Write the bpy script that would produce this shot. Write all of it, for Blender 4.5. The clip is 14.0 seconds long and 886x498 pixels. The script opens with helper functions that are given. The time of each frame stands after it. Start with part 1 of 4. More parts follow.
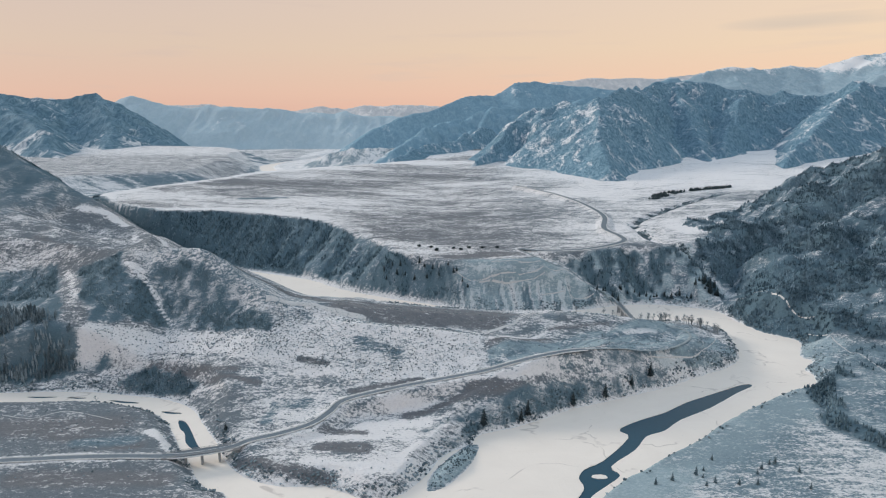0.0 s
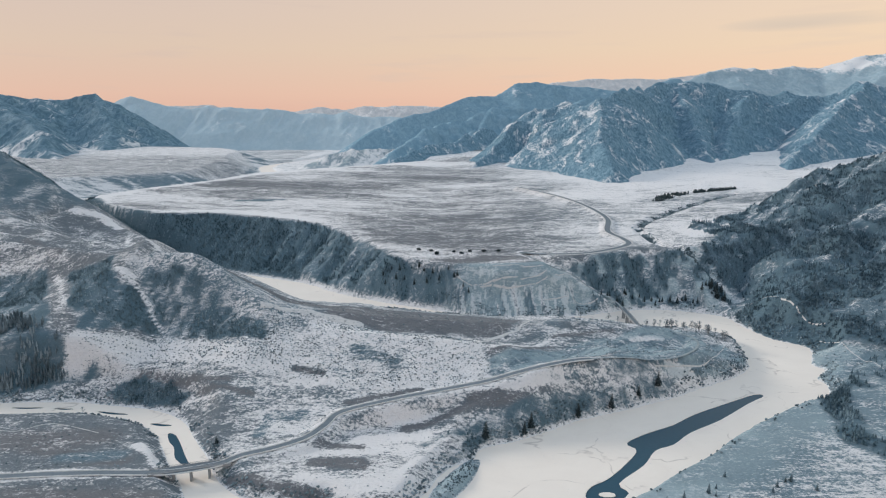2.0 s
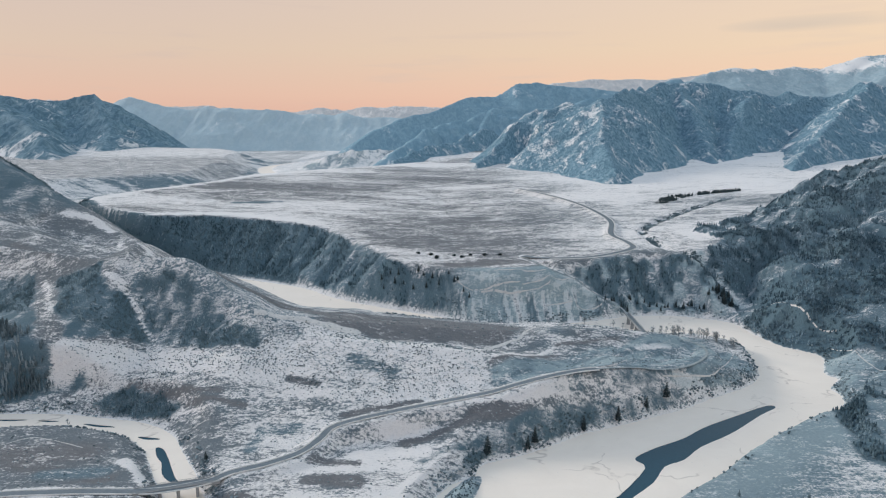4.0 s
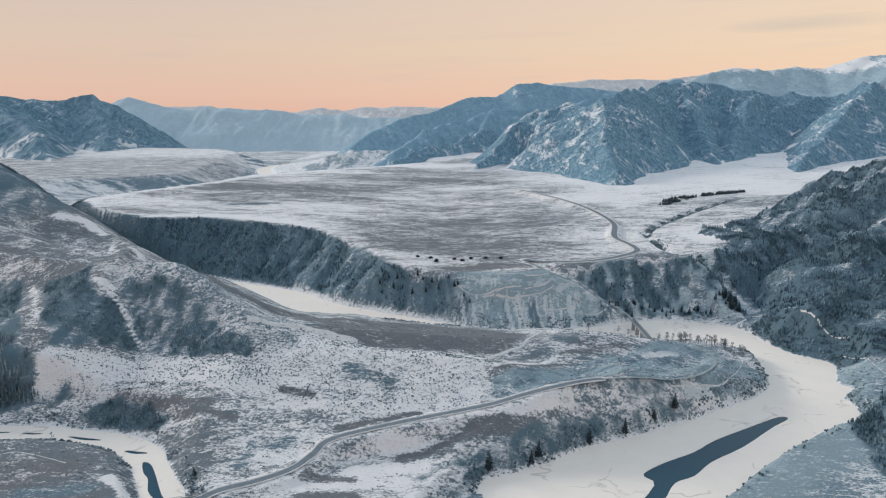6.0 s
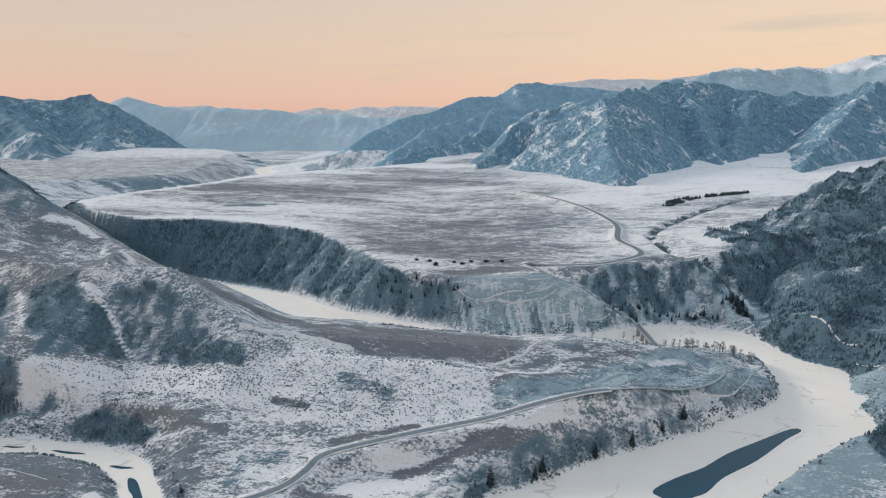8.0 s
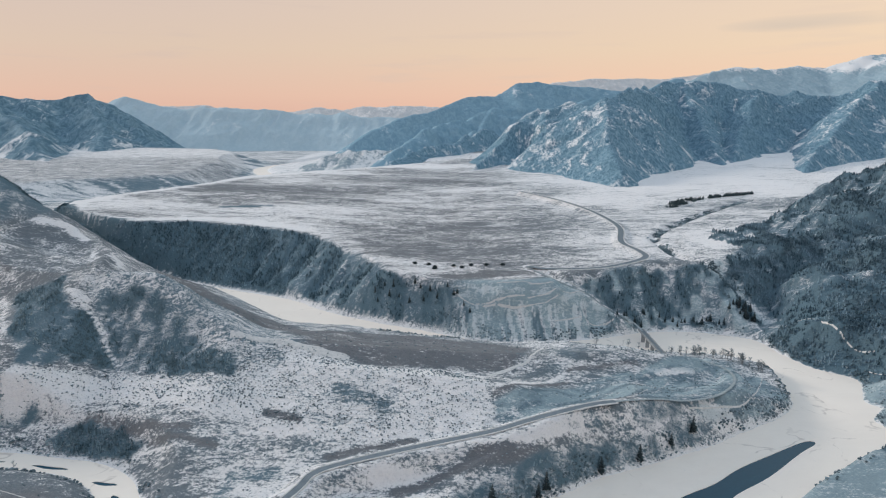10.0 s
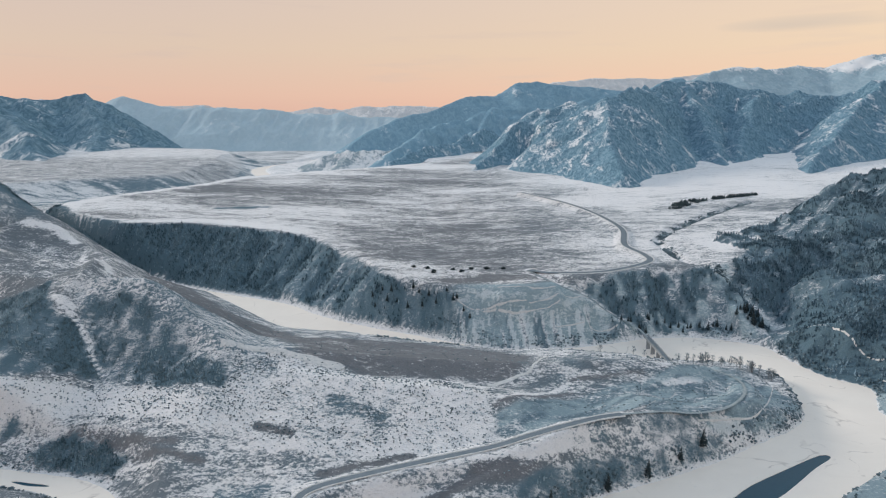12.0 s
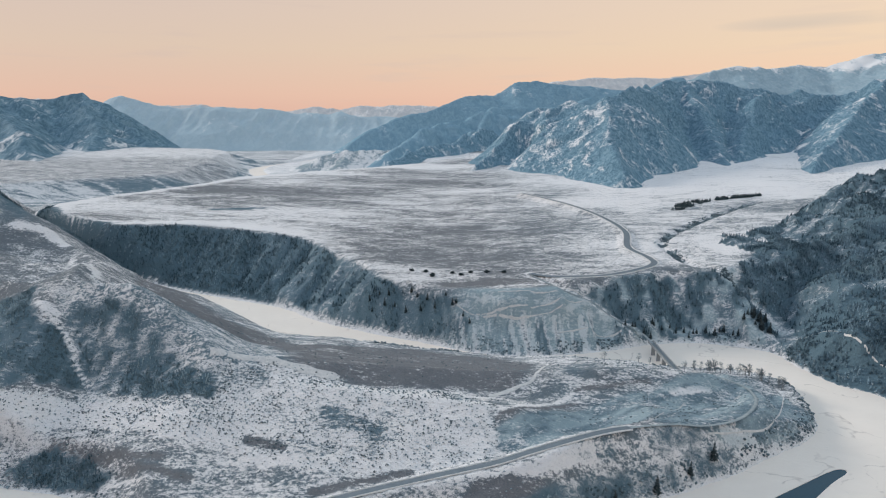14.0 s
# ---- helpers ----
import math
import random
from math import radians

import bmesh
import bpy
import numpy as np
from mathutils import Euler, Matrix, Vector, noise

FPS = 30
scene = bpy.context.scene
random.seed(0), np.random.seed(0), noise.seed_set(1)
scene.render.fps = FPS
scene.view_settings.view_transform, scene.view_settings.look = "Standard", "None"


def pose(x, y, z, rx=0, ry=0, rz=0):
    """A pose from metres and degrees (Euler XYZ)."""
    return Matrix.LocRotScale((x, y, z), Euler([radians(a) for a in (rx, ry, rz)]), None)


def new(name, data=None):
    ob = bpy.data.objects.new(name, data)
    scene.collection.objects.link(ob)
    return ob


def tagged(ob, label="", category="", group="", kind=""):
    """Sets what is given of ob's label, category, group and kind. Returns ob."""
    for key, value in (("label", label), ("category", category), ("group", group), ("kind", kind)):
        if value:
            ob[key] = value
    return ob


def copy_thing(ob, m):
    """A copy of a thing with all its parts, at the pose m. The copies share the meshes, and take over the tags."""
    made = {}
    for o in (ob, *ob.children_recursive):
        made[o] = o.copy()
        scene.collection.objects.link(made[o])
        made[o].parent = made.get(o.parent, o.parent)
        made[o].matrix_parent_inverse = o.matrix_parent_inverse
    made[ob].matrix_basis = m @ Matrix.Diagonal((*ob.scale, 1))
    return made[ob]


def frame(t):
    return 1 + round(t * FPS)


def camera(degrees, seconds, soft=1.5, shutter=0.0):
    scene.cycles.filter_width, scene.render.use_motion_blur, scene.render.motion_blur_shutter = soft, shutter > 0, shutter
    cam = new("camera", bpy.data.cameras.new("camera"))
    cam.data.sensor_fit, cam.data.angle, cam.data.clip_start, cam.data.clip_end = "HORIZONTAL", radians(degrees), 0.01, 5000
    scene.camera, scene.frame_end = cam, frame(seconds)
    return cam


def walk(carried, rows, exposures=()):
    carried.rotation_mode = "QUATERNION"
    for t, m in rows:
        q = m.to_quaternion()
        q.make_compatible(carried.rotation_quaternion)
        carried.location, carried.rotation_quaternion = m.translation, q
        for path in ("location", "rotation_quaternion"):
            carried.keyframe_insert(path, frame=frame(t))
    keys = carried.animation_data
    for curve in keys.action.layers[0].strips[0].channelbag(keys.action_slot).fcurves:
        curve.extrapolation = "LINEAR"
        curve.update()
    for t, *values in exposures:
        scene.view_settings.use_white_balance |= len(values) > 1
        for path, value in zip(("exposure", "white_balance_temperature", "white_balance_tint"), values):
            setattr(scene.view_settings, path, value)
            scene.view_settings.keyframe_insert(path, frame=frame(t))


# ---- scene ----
# ---------------------------------------------------------------- camera
LENS = 70.0
FOCAL = 784 / math.tan(radians(LENS / 2))
EYE_HEIGHT = 213.0
TILT = 78.28
cam = camera(LENS, 14.0, soft=1.15)
# seconds, share of the flight of 127.7 m, small turns to the left and up (1 = 1 / FOCAL rad)
FLIGHT = [(0, 0.000, -0.0, -0.0), (0.5, 0.035, 0.3, 0.3), (1, 0.069, 0.5, 0.6), (1.5, 0.105, 0.8, 0.9), (2, 0.140, 0.9, 1.2), (2.5, 0.175, 0.9, 1.6), (3, 0.212, 1.0, 1.9), (5.5, 0.391, 1.5, 2.7), (6, 0.427, 1.4, 2.7), (6.5, 0.464, 1.4, 2.6), (7, 0.500, 1.4, 2.5), (7.5, 0.536, 1.3, 2.5), (8, 0.570, 1.1, 2.4), (10.5, 0.752, -0.2, 2.0), (11, 0.788, -0.5, 2.0), (11.5, 0.823, -0.8, 1.9), (12, 0.859, -1.0, 1.8), (12.5, 0.894, -1.2, 1.6), (13, 0.929, -1.6, 1.4), (13.5, 0.963, -2.0, 1.2), (14, 1.000, -2.4, 1.0)]
walk(cam, [(t, pose(1.9 * d, 127.7 * d, EYE_HEIGHT, TILT + math.degrees(up / FOCAL), 0, math.degrees(left / FOCAL)))
           for t, d, left, up in FLIGHT])
scene.view_settings.exposure = 0.0

# ---------------------------------------------------------------- dusk sky and soft afterglow
SUN_ELEVATION, SUN_TURN = radians(20), radians(-62)
world = bpy.data.worlds.new("dusk_sky")
scene.world = world
world.use_nodes = True


def calc(nt, op, a, b=0.5, c=None, clamp=False):
    n = nt.nodes.new("ShaderNodeMath")
    n.operation, n.use_clamp = op, clamp
    for i, v in enumerate((a, b) if c is None else (a, b, c)):
        if hasattr(v, "links"):
            nt.links.new(v, n.inputs[i])
        else:
            n.inputs[i].default_value = v
    return n.outputs[0]


def sky_nodes():
    nt = world.node_tree
    nt.nodes.clear()
    out = nt.nodes.new("ShaderNodeOutputWorld")
    bg = nt.nodes.new("ShaderNodeBackground")
    air = nt.nodes.new("ShaderNodeTexSky")
    air.sky_type, air.sun_disc = "NISHITA", False
    air.sun_elevation, air.sun_rotation = SUN_ELEVATION, SUN_TURN
    co = nt.nodes.new("ShaderNodeTexCoord")
    sep = nt.nodes.new("ShaderNodeSeparateXYZ")
    nt.links.new(co.outputs["Generated"], sep.inputs[0])
    ramp = nt.nodes.new("ShaderNodeValToRGB")
    nt.links.new(sep.outputs["Z"], ramp.inputs[0])
    stops = [(0.0, (0.80, 0.50, 0.39)), (0.035, (0.84, 0.56, 0.42)), (0.10, (0.805, 0.622, 0.458)),
             (0.20, (0.76, 0.62, 0.51)), (0.42, (0.62, 0.71, 0.78)), (1.0, (0.53, 0.69, 0.83))]
    el = ramp.color_ramp.elements
    el[0].position, el[0].color = stops[0][0], (*stops[0][1], 1)
    el[1].position, el[1].color = stops[-1][0], (*stops[-1][1], 1)
    for p, c in stops[1:-1]:
        e = el.new(p)
        e.color = (*c, 1)
    # faint streaks of cloud
    mp = nt.nodes.new("ShaderNodeMapping")
    mp.inputs["Scale"].default_value = (3.0, 3.0, 34.0)
    nt.links.new(co.outputs["Generated"], mp.inputs[0])
    no = nt.nodes.new("ShaderNodeTexNoise")
    no.inputs["Scale"].default_value, no.inputs["Detail"].default_value = 1.6, 5
    nt.links.new(mp.outputs[0], no.inputs["Vector"])
    cr = nt.nodes.new("ShaderNodeMapRange")
    cr.inputs["From Min"].default_value, cr.inputs["From Max"].default_value = 0.58, 0.75
    cr.inputs["To Max"].default_value = 0.45
    nt.links.new(no.outputs["Fac"], cr.inputs[0])
    mx = nt.nodes.new("ShaderNodeMix")
    mx.data_type = "RGBA"
    nt.links.new(cr.outputs[0], mx.inputs[0])
    nt.links.new(ramp.outputs[0], mx.inputs[6])
    mx.inputs[7].default_value = (0.70, 0.56, 0.47, 1)
    # one long thin cloud in the north-east
    def offset(sock, centre, size):
        return calc(nt, "POWER", calc(nt, "ABSOLUTE", calc(nt, "DIVIDE", calc(nt, "SUBTRACT", sock, centre), size)), 2.0)
    far = calc(nt, "ADD", offset(sep.outputs["X"], 0.475, 0.075), offset(sep.outputs["Z"], 0.1240, 0.0095))
    far = calc(nt, "ADD", far, calc(nt, "MULTIPLY", calc(nt, "SUBTRACT", no.outputs["Fac"], 0.5), 3.0))
    thin = nt.nodes.new("ShaderNodeMapRange")
    nt.links.new(far, thin.inputs[0])
    thin.inputs["From Min"].default_value, thin.inputs["From Max"].default_value = 1.7, 0.0
    thin.inputs["To Min"].default_value, thin.inputs["To Max"].default_value = 0.0, 0.42
    streaked = nt.nodes.new("ShaderNodeMix")
    streaked.data_type = "RGBA"
    nt.links.new(thin.outputs[0], streaked.inputs[0])
    nt.links.new(mx.outputs[2], streaked.inputs[6])
    streaked.inputs[7].default_value = (0.50, 0.46, 0.43, 1)
    side = nt.nodes.new("ShaderNodeMapRange")
    nt.links.new(sep.outputs["X"], side.inputs[0])
    side.inputs["From Min"].default_value, side.inputs["From Max"].default_value = -0.6, 0.6
    tint = nt.nodes.new("ShaderNodeMix")
    tint.data_type = "RGBA"
    nt.links.new(side.outputs[0], tint.inputs[0])
    tint.inputs[6].default_value, tint.inputs[7].default_value = (0.815, 0.80, 0.87, 1), (1.08, 1.06, 1.02, 1)
    wash = nt.nodes.new("ShaderNodeMix")
    wash.data_type, wash.blend_type = "RGBA", "MULTIPLY"
    wash.inputs[0].default_value = 1.0
    nt.links.new(streaked.outputs[2], wash.inputs[6])
    nt.links.new(tint.outputs[2], wash.inputs[7])
    # a little of the physical sky on top
    mul = nt.nodes.new("ShaderNodeMix")
    mul.data_type, mul.blend_type = "RGBA", "ADD"
    mul.inputs[0].default_value = 0.006
    nt.links.new(wash.outputs[2], mul.inputs[6])
    nt.links.new(air.outputs[0], mul.inputs[7])
    nt.links.new(mul.outputs[2], bg.inputs[0])
    bg.inputs[1].default_value = 1.0
    nt.links.new(bg.outputs[0], out.inputs[0])


sky_nodes()
sun = new("sun", bpy.data.lights.new("sun", "SUN"))
sun.data.energy, sun.data.angle, sun.data.color = 2.2, radians(14), (1.0, 0.92, 0.81)
sun.matrix_world = pose(0, 0, 900, 90 - math.degrees(SUN_ELEVATION), 0, -118)


# ---------------------------------------------------------------- materials
def nodes_of(name):
    m = bpy.data.materials.new(name)
    m.use_nodes = True
    nt = m.node_tree
    return m, nt, nt.nodes["Principled BSDF"]


def add(nt, kind, **sockets):
    n = nt.nodes.new(kind)
    for k, v in sockets.items():
        n.inputs[k.replace("_", " ")].default_value = v
    return n


def noise_at(nt, scale, detail=4, rough=0.6, stretch=(1, 1, 1), turn=0.0, coord=None, distort=0.0):
    if coord is None:
        coord = nt.nodes.new("ShaderNodeTexCoord").outputs["Object"]
    mp = nt.nodes.new("ShaderNodeMapping")
    mp.inputs["Scale"].default_value = stretch
    mp.inputs["Rotation"].default_value = (0, 0, radians(turn))
    nt.links.new(coord, mp.inputs[0])
    n = nt.nodes.new("ShaderNodeTexNoise")
    n.inputs["Scale"].default_value, n.inputs["Detail"].default_value = scale, detail
    n.inputs["Roughness"].default_value, n.inputs["Distortion"].default_value = rough, distort
    nt.links.new(mp.outputs[0], n.inputs["Vector"])
    return n.outputs["Fac"]


def mix(nt, fac, a, b):
    n = nt.nodes.new("ShaderNodeMix")
    n.data_type = "RGBA"
    for i, v in ((0, fac), (6, a), (7, b)):
        if hasattr(v, "links"):
            nt.links.new(v, n.inputs[i])
        else:
            n.inputs[i].default_value = v if i == 0 else (*v, 1)
    return n.outputs[2]


def ramp_between(nt, v, lo, hi):
    n = nt.nodes.new("ShaderNodeMapRange")
    n.interpolation_type = "SMOOTHSTEP"
    nt.links.new(v, n.inputs[0])
    n.inputs["From Min"].default_value, n.inputs["From Max"].default_value = lo, hi
    return n.outputs[0]


def bump(nt, bsdf, height, strength, distance):
    b = add(nt, "ShaderNodeBump", Strength=strength, Distance=distance)
    nt.links.new(height, b.inputs["Height"])
    nt.links.new(b.outputs[0], bsdf.inputs["Normal"])


SNOW = (0.83, 0.81, 0.812)


def ground_material():
    """Snow over dry grass, frosted scrub and dark forest floor; 'cover' holds snow, scrub, dark, brown."""
    m, nt, bsdf = nodes_of("snowy_ground")
    at = nt.nodes.new("ShaderNodeAttribute")
    at.attribute_name = "cover"
    sep = nt.nodes.new("ShaderNodeSeparateColor")
    nt.links.new(at.outputs["Color"], sep.inputs[0])
    snow, scrub, dark = sep.outputs[0], sep.outputs[1], sep.outputs[2]
    big = noise_at(nt, 0.030, 6, 0.66, (0.6, 1.5, 1), distort=0.8)
    streak = noise_at(nt, 0.16, 7, 0.70, (0.55, 1.6, 1), 6, distort=0.8)
    fine = noise_at(nt, 0.55, 6, 0.74, (0.8, 1.25, 1), distort=0.4)
    speck = noise_at(nt, 1.3, 3, 0.65)
    n = calc(nt, "ADD", calc(nt, "MULTIPLY", big, 0.26), calc(nt, "MULTIPLY", streak, 0.32))
    n = calc(nt, "ADD", n, calc(nt, "MULTIPLY", fine, 0.42))
    n = calc(nt, "ADD", calc(nt, "MULTIPLY", calc(nt, "SUBTRACT", n, 0.5), 5.6), snow)
    cover = ramp_between(nt, n, 0.24, 0.73)
    d = calc(nt, "ADD", calc(nt, "MULTIPLY", calc(nt, "SUBTRACT", fine, 0.5), 2.4), dark)
    d = calc(nt, "ADD", d, calc(nt, "MULTIPLY", calc(nt, "SUBTRACT", big, 0.5), 1.6))
    dark_fac = ramp_between(nt, d, 0.25, 0.8)
    grass = mix(nt, streak, (0.136, 0.138, 0.149), (0.258, 0.260, 0.276))
    frost = mix(nt, fine, (0.060, 0.112, 0.146), (0.25, 0.35, 0.415))
    low = mix(nt, scrub, grass, frost)
    low = mix(nt, ramp_between(nt, speck, 0.4, 0.7), low, mix(nt, 0.4, low, (0.05, 0.072, 0.088)))
    col = mix(nt, cover, low, mix(nt, ramp_between(nt, fine, 0.25, 0.6), (0.71, 0.70, 0.715), SNOW))
    col = mix(nt, dark_fac, col, mix(nt, speck, (0.045, 0.086, 0.114), (0.160, 0.245, 0.298)))
    col = mix(nt, at.outputs["Alpha"], col, mix(nt, fine, (0.22, 0.315, 0.355), (0.54, 0.635, 0.67)))
    nt.links.new(col, bsdf.inputs["Base Color"])
    bsdf.inputs["Roughness"].default_value = 0.9
    bsdf.inputs["Specular IOR Level"].default_value = 0.15
    bump(nt, bsdf, calc(nt, "ADD", fine, streak), 0.8, 1.4)
    return m


def mountain_material(name, rock, frost, snow_amount, grain=0.02):
    """Rock and dark forest with frosted ribs and snow in the hollows; the ranges pass haze-tinted tones."""
    m, nt, bsdf = nodes_of(name)
    at = nt.nodes.new("ShaderNodeAttribute")
    at.attribute_name = "cover"
    sep = nt.nodes.new("ShaderNodeSeparateColor")
    nt.links.new(at.outputs["Color"], sep.inputs[0])
    big = noise_at(nt, grain * 0.5, 6, 0.6, (1.2, 0.7, 0.5), 24, distort=0.6)
    fine = noise_at(nt, grain * 2.8, 8, 0.74, (1.15, 0.7, 0.6), 24, distort=1.0)
    n = calc(nt, "ADD", calc(nt, "MULTIPLY", big, 0.5), calc(nt, "MULTIPLY", fine, 0.5))
    n = calc(nt, "ADD", calc(nt, "MULTIPLY", calc(nt, "SUBTRACT", n, 0.5), 4.6), sep.outputs[0])
    s = ramp_between(nt, n, 0.66 - snow_amount, 1.15 - snow_amount)
    base = mix(nt, ramp_between(nt, fine, 0.35, 0.68), rock, frost)
    col = mix(nt, s, base, mix(nt, 0.25, SNOW, frost))
    nt.links.new(col, bsdf.inputs["Base Color"])
    bsdf.inputs["Roughness"].default_value = 0.95
    bsdf.inputs["Specular IOR Level"].default_value = 0.1
    bump(nt, bsdf, fine, 0.5, 0.09 / grain)
    return m


def ice_material():
    m, nt, bsdf = nodes_of("snow_covered_ice")
    big = noise_at(nt, 0.03, 5, 0.6, (1, 1.6, 1), 35, distort=1.0)
    fine = noise_at(nt, 0.35, 5, 0.65)
    col = mix(nt, big, (0.78, 0.70, 0.63), (0.88, 0.80, 0.725))
    col = mix(nt, ramp_between(nt, fine, 0.62, 0.78), col, (0.62, 0.60, 0.58))
    vein = calc(nt, "ABSOLUTE", calc(nt, "SUBTRACT", noise_at(nt, 0.012, 4, 0.55, (1, 1, 1), 20, distort=0.4), 0.5))
    thin = ramp_between(nt, vein, 0.010, 0.0)
    col = mix(nt, calc(nt, "MULTIPLY", thin, ramp_between(nt, big, 0.45, 0.6)), col, (0.60, 0.53, 0.48))
    nt.links.new(col, bsdf.inputs["Base Color"])
    bsdf.inputs["Roughness"].default_value = 0.75
    bump(nt, bsdf, calc(nt, "ADD", big, fine), 0.3, 0.6)
    return m


def water_material():
    m, nt, bsdf = nodes_of("open_river_water")
    fine = noise_at(nt, 0.5, 4, 0.6, (1, 2, 1), 30)
    nt.links.new(mix(nt, fine, (0.014, 0.058, 0.092), (0.026, 0.082, 0.122)), bsdf.inputs["Base Color"])
    bsdf.inputs["Roughness"].default_value = 0.22
    bsdf.inputs["IOR"].default_value = 1.33
    bsdf.inputs["Specular IOR Level"].default_value = 0.3
    bump(nt, bsdf, fine, 0.15, 0.15)
    return m


def plain_material(name, a, b, scale=0.8, rough=0.9, island=False):
    m, nt, bsdf = nodes_of(name)
    n = noise_at(nt, scale, 4, 0.65)
    if island:
        n = ramp_between(nt, noise_at(nt, 0.05, 4, 0.62, (1.4, 0.6, 0.6), 30, distort=0.8), 0.44, 0.64)
    fac = n
    if island:
        geo = nt.nodes.new("ShaderNodeNewGeometry")
        fac = calc(nt, "ADD", calc(nt, "MULTIPLY", n, 0.7), calc(nt, "MULTIPLY", geo.outputs["Random Per Island"], 0.3))
    nt.links.new(mix(nt, fac, a, b), bsdf.inputs["Base Color"])
    bsdf.inputs["Roughness"].default_value = rough
    bsdf.inputs["Specular IOR Level"].default_value = 0.2
    return m


M_GROUND = ground_material()
M_ICE, M_WATER = ice_material(), water_material()
# Frosted rock, with the blue of the haze painted into both tones.
M_CRAG = mountain_material("frosted_hazed_crag_rock", (0.072, 0.155, 0.220), (0.24, 0.37, 0.455), 0.19, 0.045)
# Western rock colours carry a painted blue haze tint.
M_WEST = mountain_material("haze_tinted_western_rock", (0.085, 0.165, 0.225), (0.215, 0.33, 0.405), 0.0, 0.009)
# Blue of distance haze mixed into the wood and rock tones.
M_BLUE = mountain_material("haze_blue_wooded_range", (0.160, 0.285, 0.375), (0.255, 0.39, 0.48), -0.1, 0.012)
# Aerial haze painted in: both tones lifted to pale blue.
M_FAR = mountain_material("haze_pale_range", (0.38, 0.495, 0.565), (0.45, 0.555, 0.615), -0.1, 0.01)
# Rock tones paled and blued in place of haze.
M_EAST = mountain_material("haze_blue_eastern_range", (0.265, 0.37, 0.435), (0.37, 0.475, 0.535), 0.0, 0.01)
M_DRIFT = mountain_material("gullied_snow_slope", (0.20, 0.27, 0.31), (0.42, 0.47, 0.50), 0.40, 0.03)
# Snow over rock whose pale grey has the haze painted in.
M_SNOWY = mountain_material("haze_pale_snowy_range", (0.50, 0.52, 0.54), (0.66, 0.64, 0.64), 0.25, 0.008)
M_CONIFER = plain_material("frosted_needles", (0.032, 0.066, 0.088), (0.225, 0.32, 0.375), 0.9, island=True)
M_SLOPE = plain_material("dark_frosted_needles", (0.028, 0.060, 0.084), (0.215, 0.315, 0.385), 0.9, island=True)
M_FROSTED = plain_material("thickly_frosted_twigs", (0.060, 0.105, 0.130), (0.29, 0.385, 0.435), 0.9, island=True)
M_FIR = plain_material("dark_needles", (0.028, 0.045, 0.052), (0.085, 0.115, 0.125), 0.9, island=True)
M_LARCH = plain_material("bare_larch_twigs", (0.058, 0.088, 0.108), (0.27, 0.335, 0.375), 0.9, island=True)
M_BARK = plain_material("grey_bark", (0.11, 0.115, 0.12), (0.22, 0.225, 0.23), 3.0)
M_SHRUB = plain_material("frosted_shrub_twigs", (0.055, 0.090, 0.110), (0.30, 0.375, 0.415), 1.2, island=True)
M_ROAD = plain_material("packed_snow_asphalt", (0.10, 0.13, 0.155), (0.215, 0.25, 0.28), 0.25)
M_TRACK = plain_material("trodden_snow", (0.34, 0.37, 0.39), (0.84, 0.80, 0.77), 0.45)
M_DIRT = plain_material("frosted_dirt_road", (0.15, 0.20, 0.22), (0.42, 0.45, 0.46), 0.35)
M_CONCRETE = plain_material("weathered_concrete", (0.22, 0.23, 0.24), (0.36, 0.37, 0.38), 0.6)


# ---------------------------------------------------------------- plan arithmetic
TABLE = np.random.RandomState(7).rand(256, 256)


def vnoise(x, y):
    xi, yi = np.floor(x).astype(int), np.floor(y).astype(int)
    fx, fy = x - xi, y - yi
    fx, fy = fx * fx * (3 - 2 * fx), fy * fy * (3 - 2 * fy)
    a, b = TABLE[xi % 256, yi % 256], TABLE[(xi + 1) % 256, yi % 256]
    c, d = TABLE[xi % 256, (yi + 1) % 256], TABLE[(xi + 1) % 256, (yi + 1) % 256]
    return (a * (1 - fx) + b * fx) * (1 - fy) + (c * (1 - fx) + d * fx) * fy


def fbm(x, y, size, octaves=5, gain=0.5, ridged=False):
    total, amp, norm = 0.0, 1.0, 0.0
    x, y = x / size, y / size
    for i in range(octaves):
        n = vnoise(x + 17.3 * i, y + 9.1 * i)
        total = total + amp * (1 - abs(2 * n - 1) if ridged else n)
        norm += amp
        amp *= gain
        x, y = 1.93 * x + 0.31 * y, 1.93 * y - 0.31 * x
    return total / norm


def smooth(v, lo, hi):
    t = np.clip((v - lo) / (hi - lo), 0, 1)
    return t * t * (3 - 2 * t)


def smax(a, b, k):
    return 0.5 * (a + b + np.sqrt((a - b) ** 2 + k * k))


def smin(a, b, k):
    return 0.5 * (a + b - np.sqrt((a - b) ** 2 + k * k))


def rounded(points, steps=4, closed=False):
    """A smooth line through the points."""
    p = np.array(points, float)
    n, out = len(p), []
    for i in range(n if closed else n - 1):
        a, b, c, d = (p[(i + j) % n] if closed else p[min(max(i + j, 0), n - 1)] for j in (-1, 0, 1, 2))
        for s in range(steps):
            t = s / steps
            out.append(0.5 * (2 * b + (c - a) * t + (2 * a - 5 * b + 4 * c - d) * t * t + (3 * b - a - 3 * c + d) * t ** 3))
    if not closed:
        out.append(p[-1])
    return np.array(out)


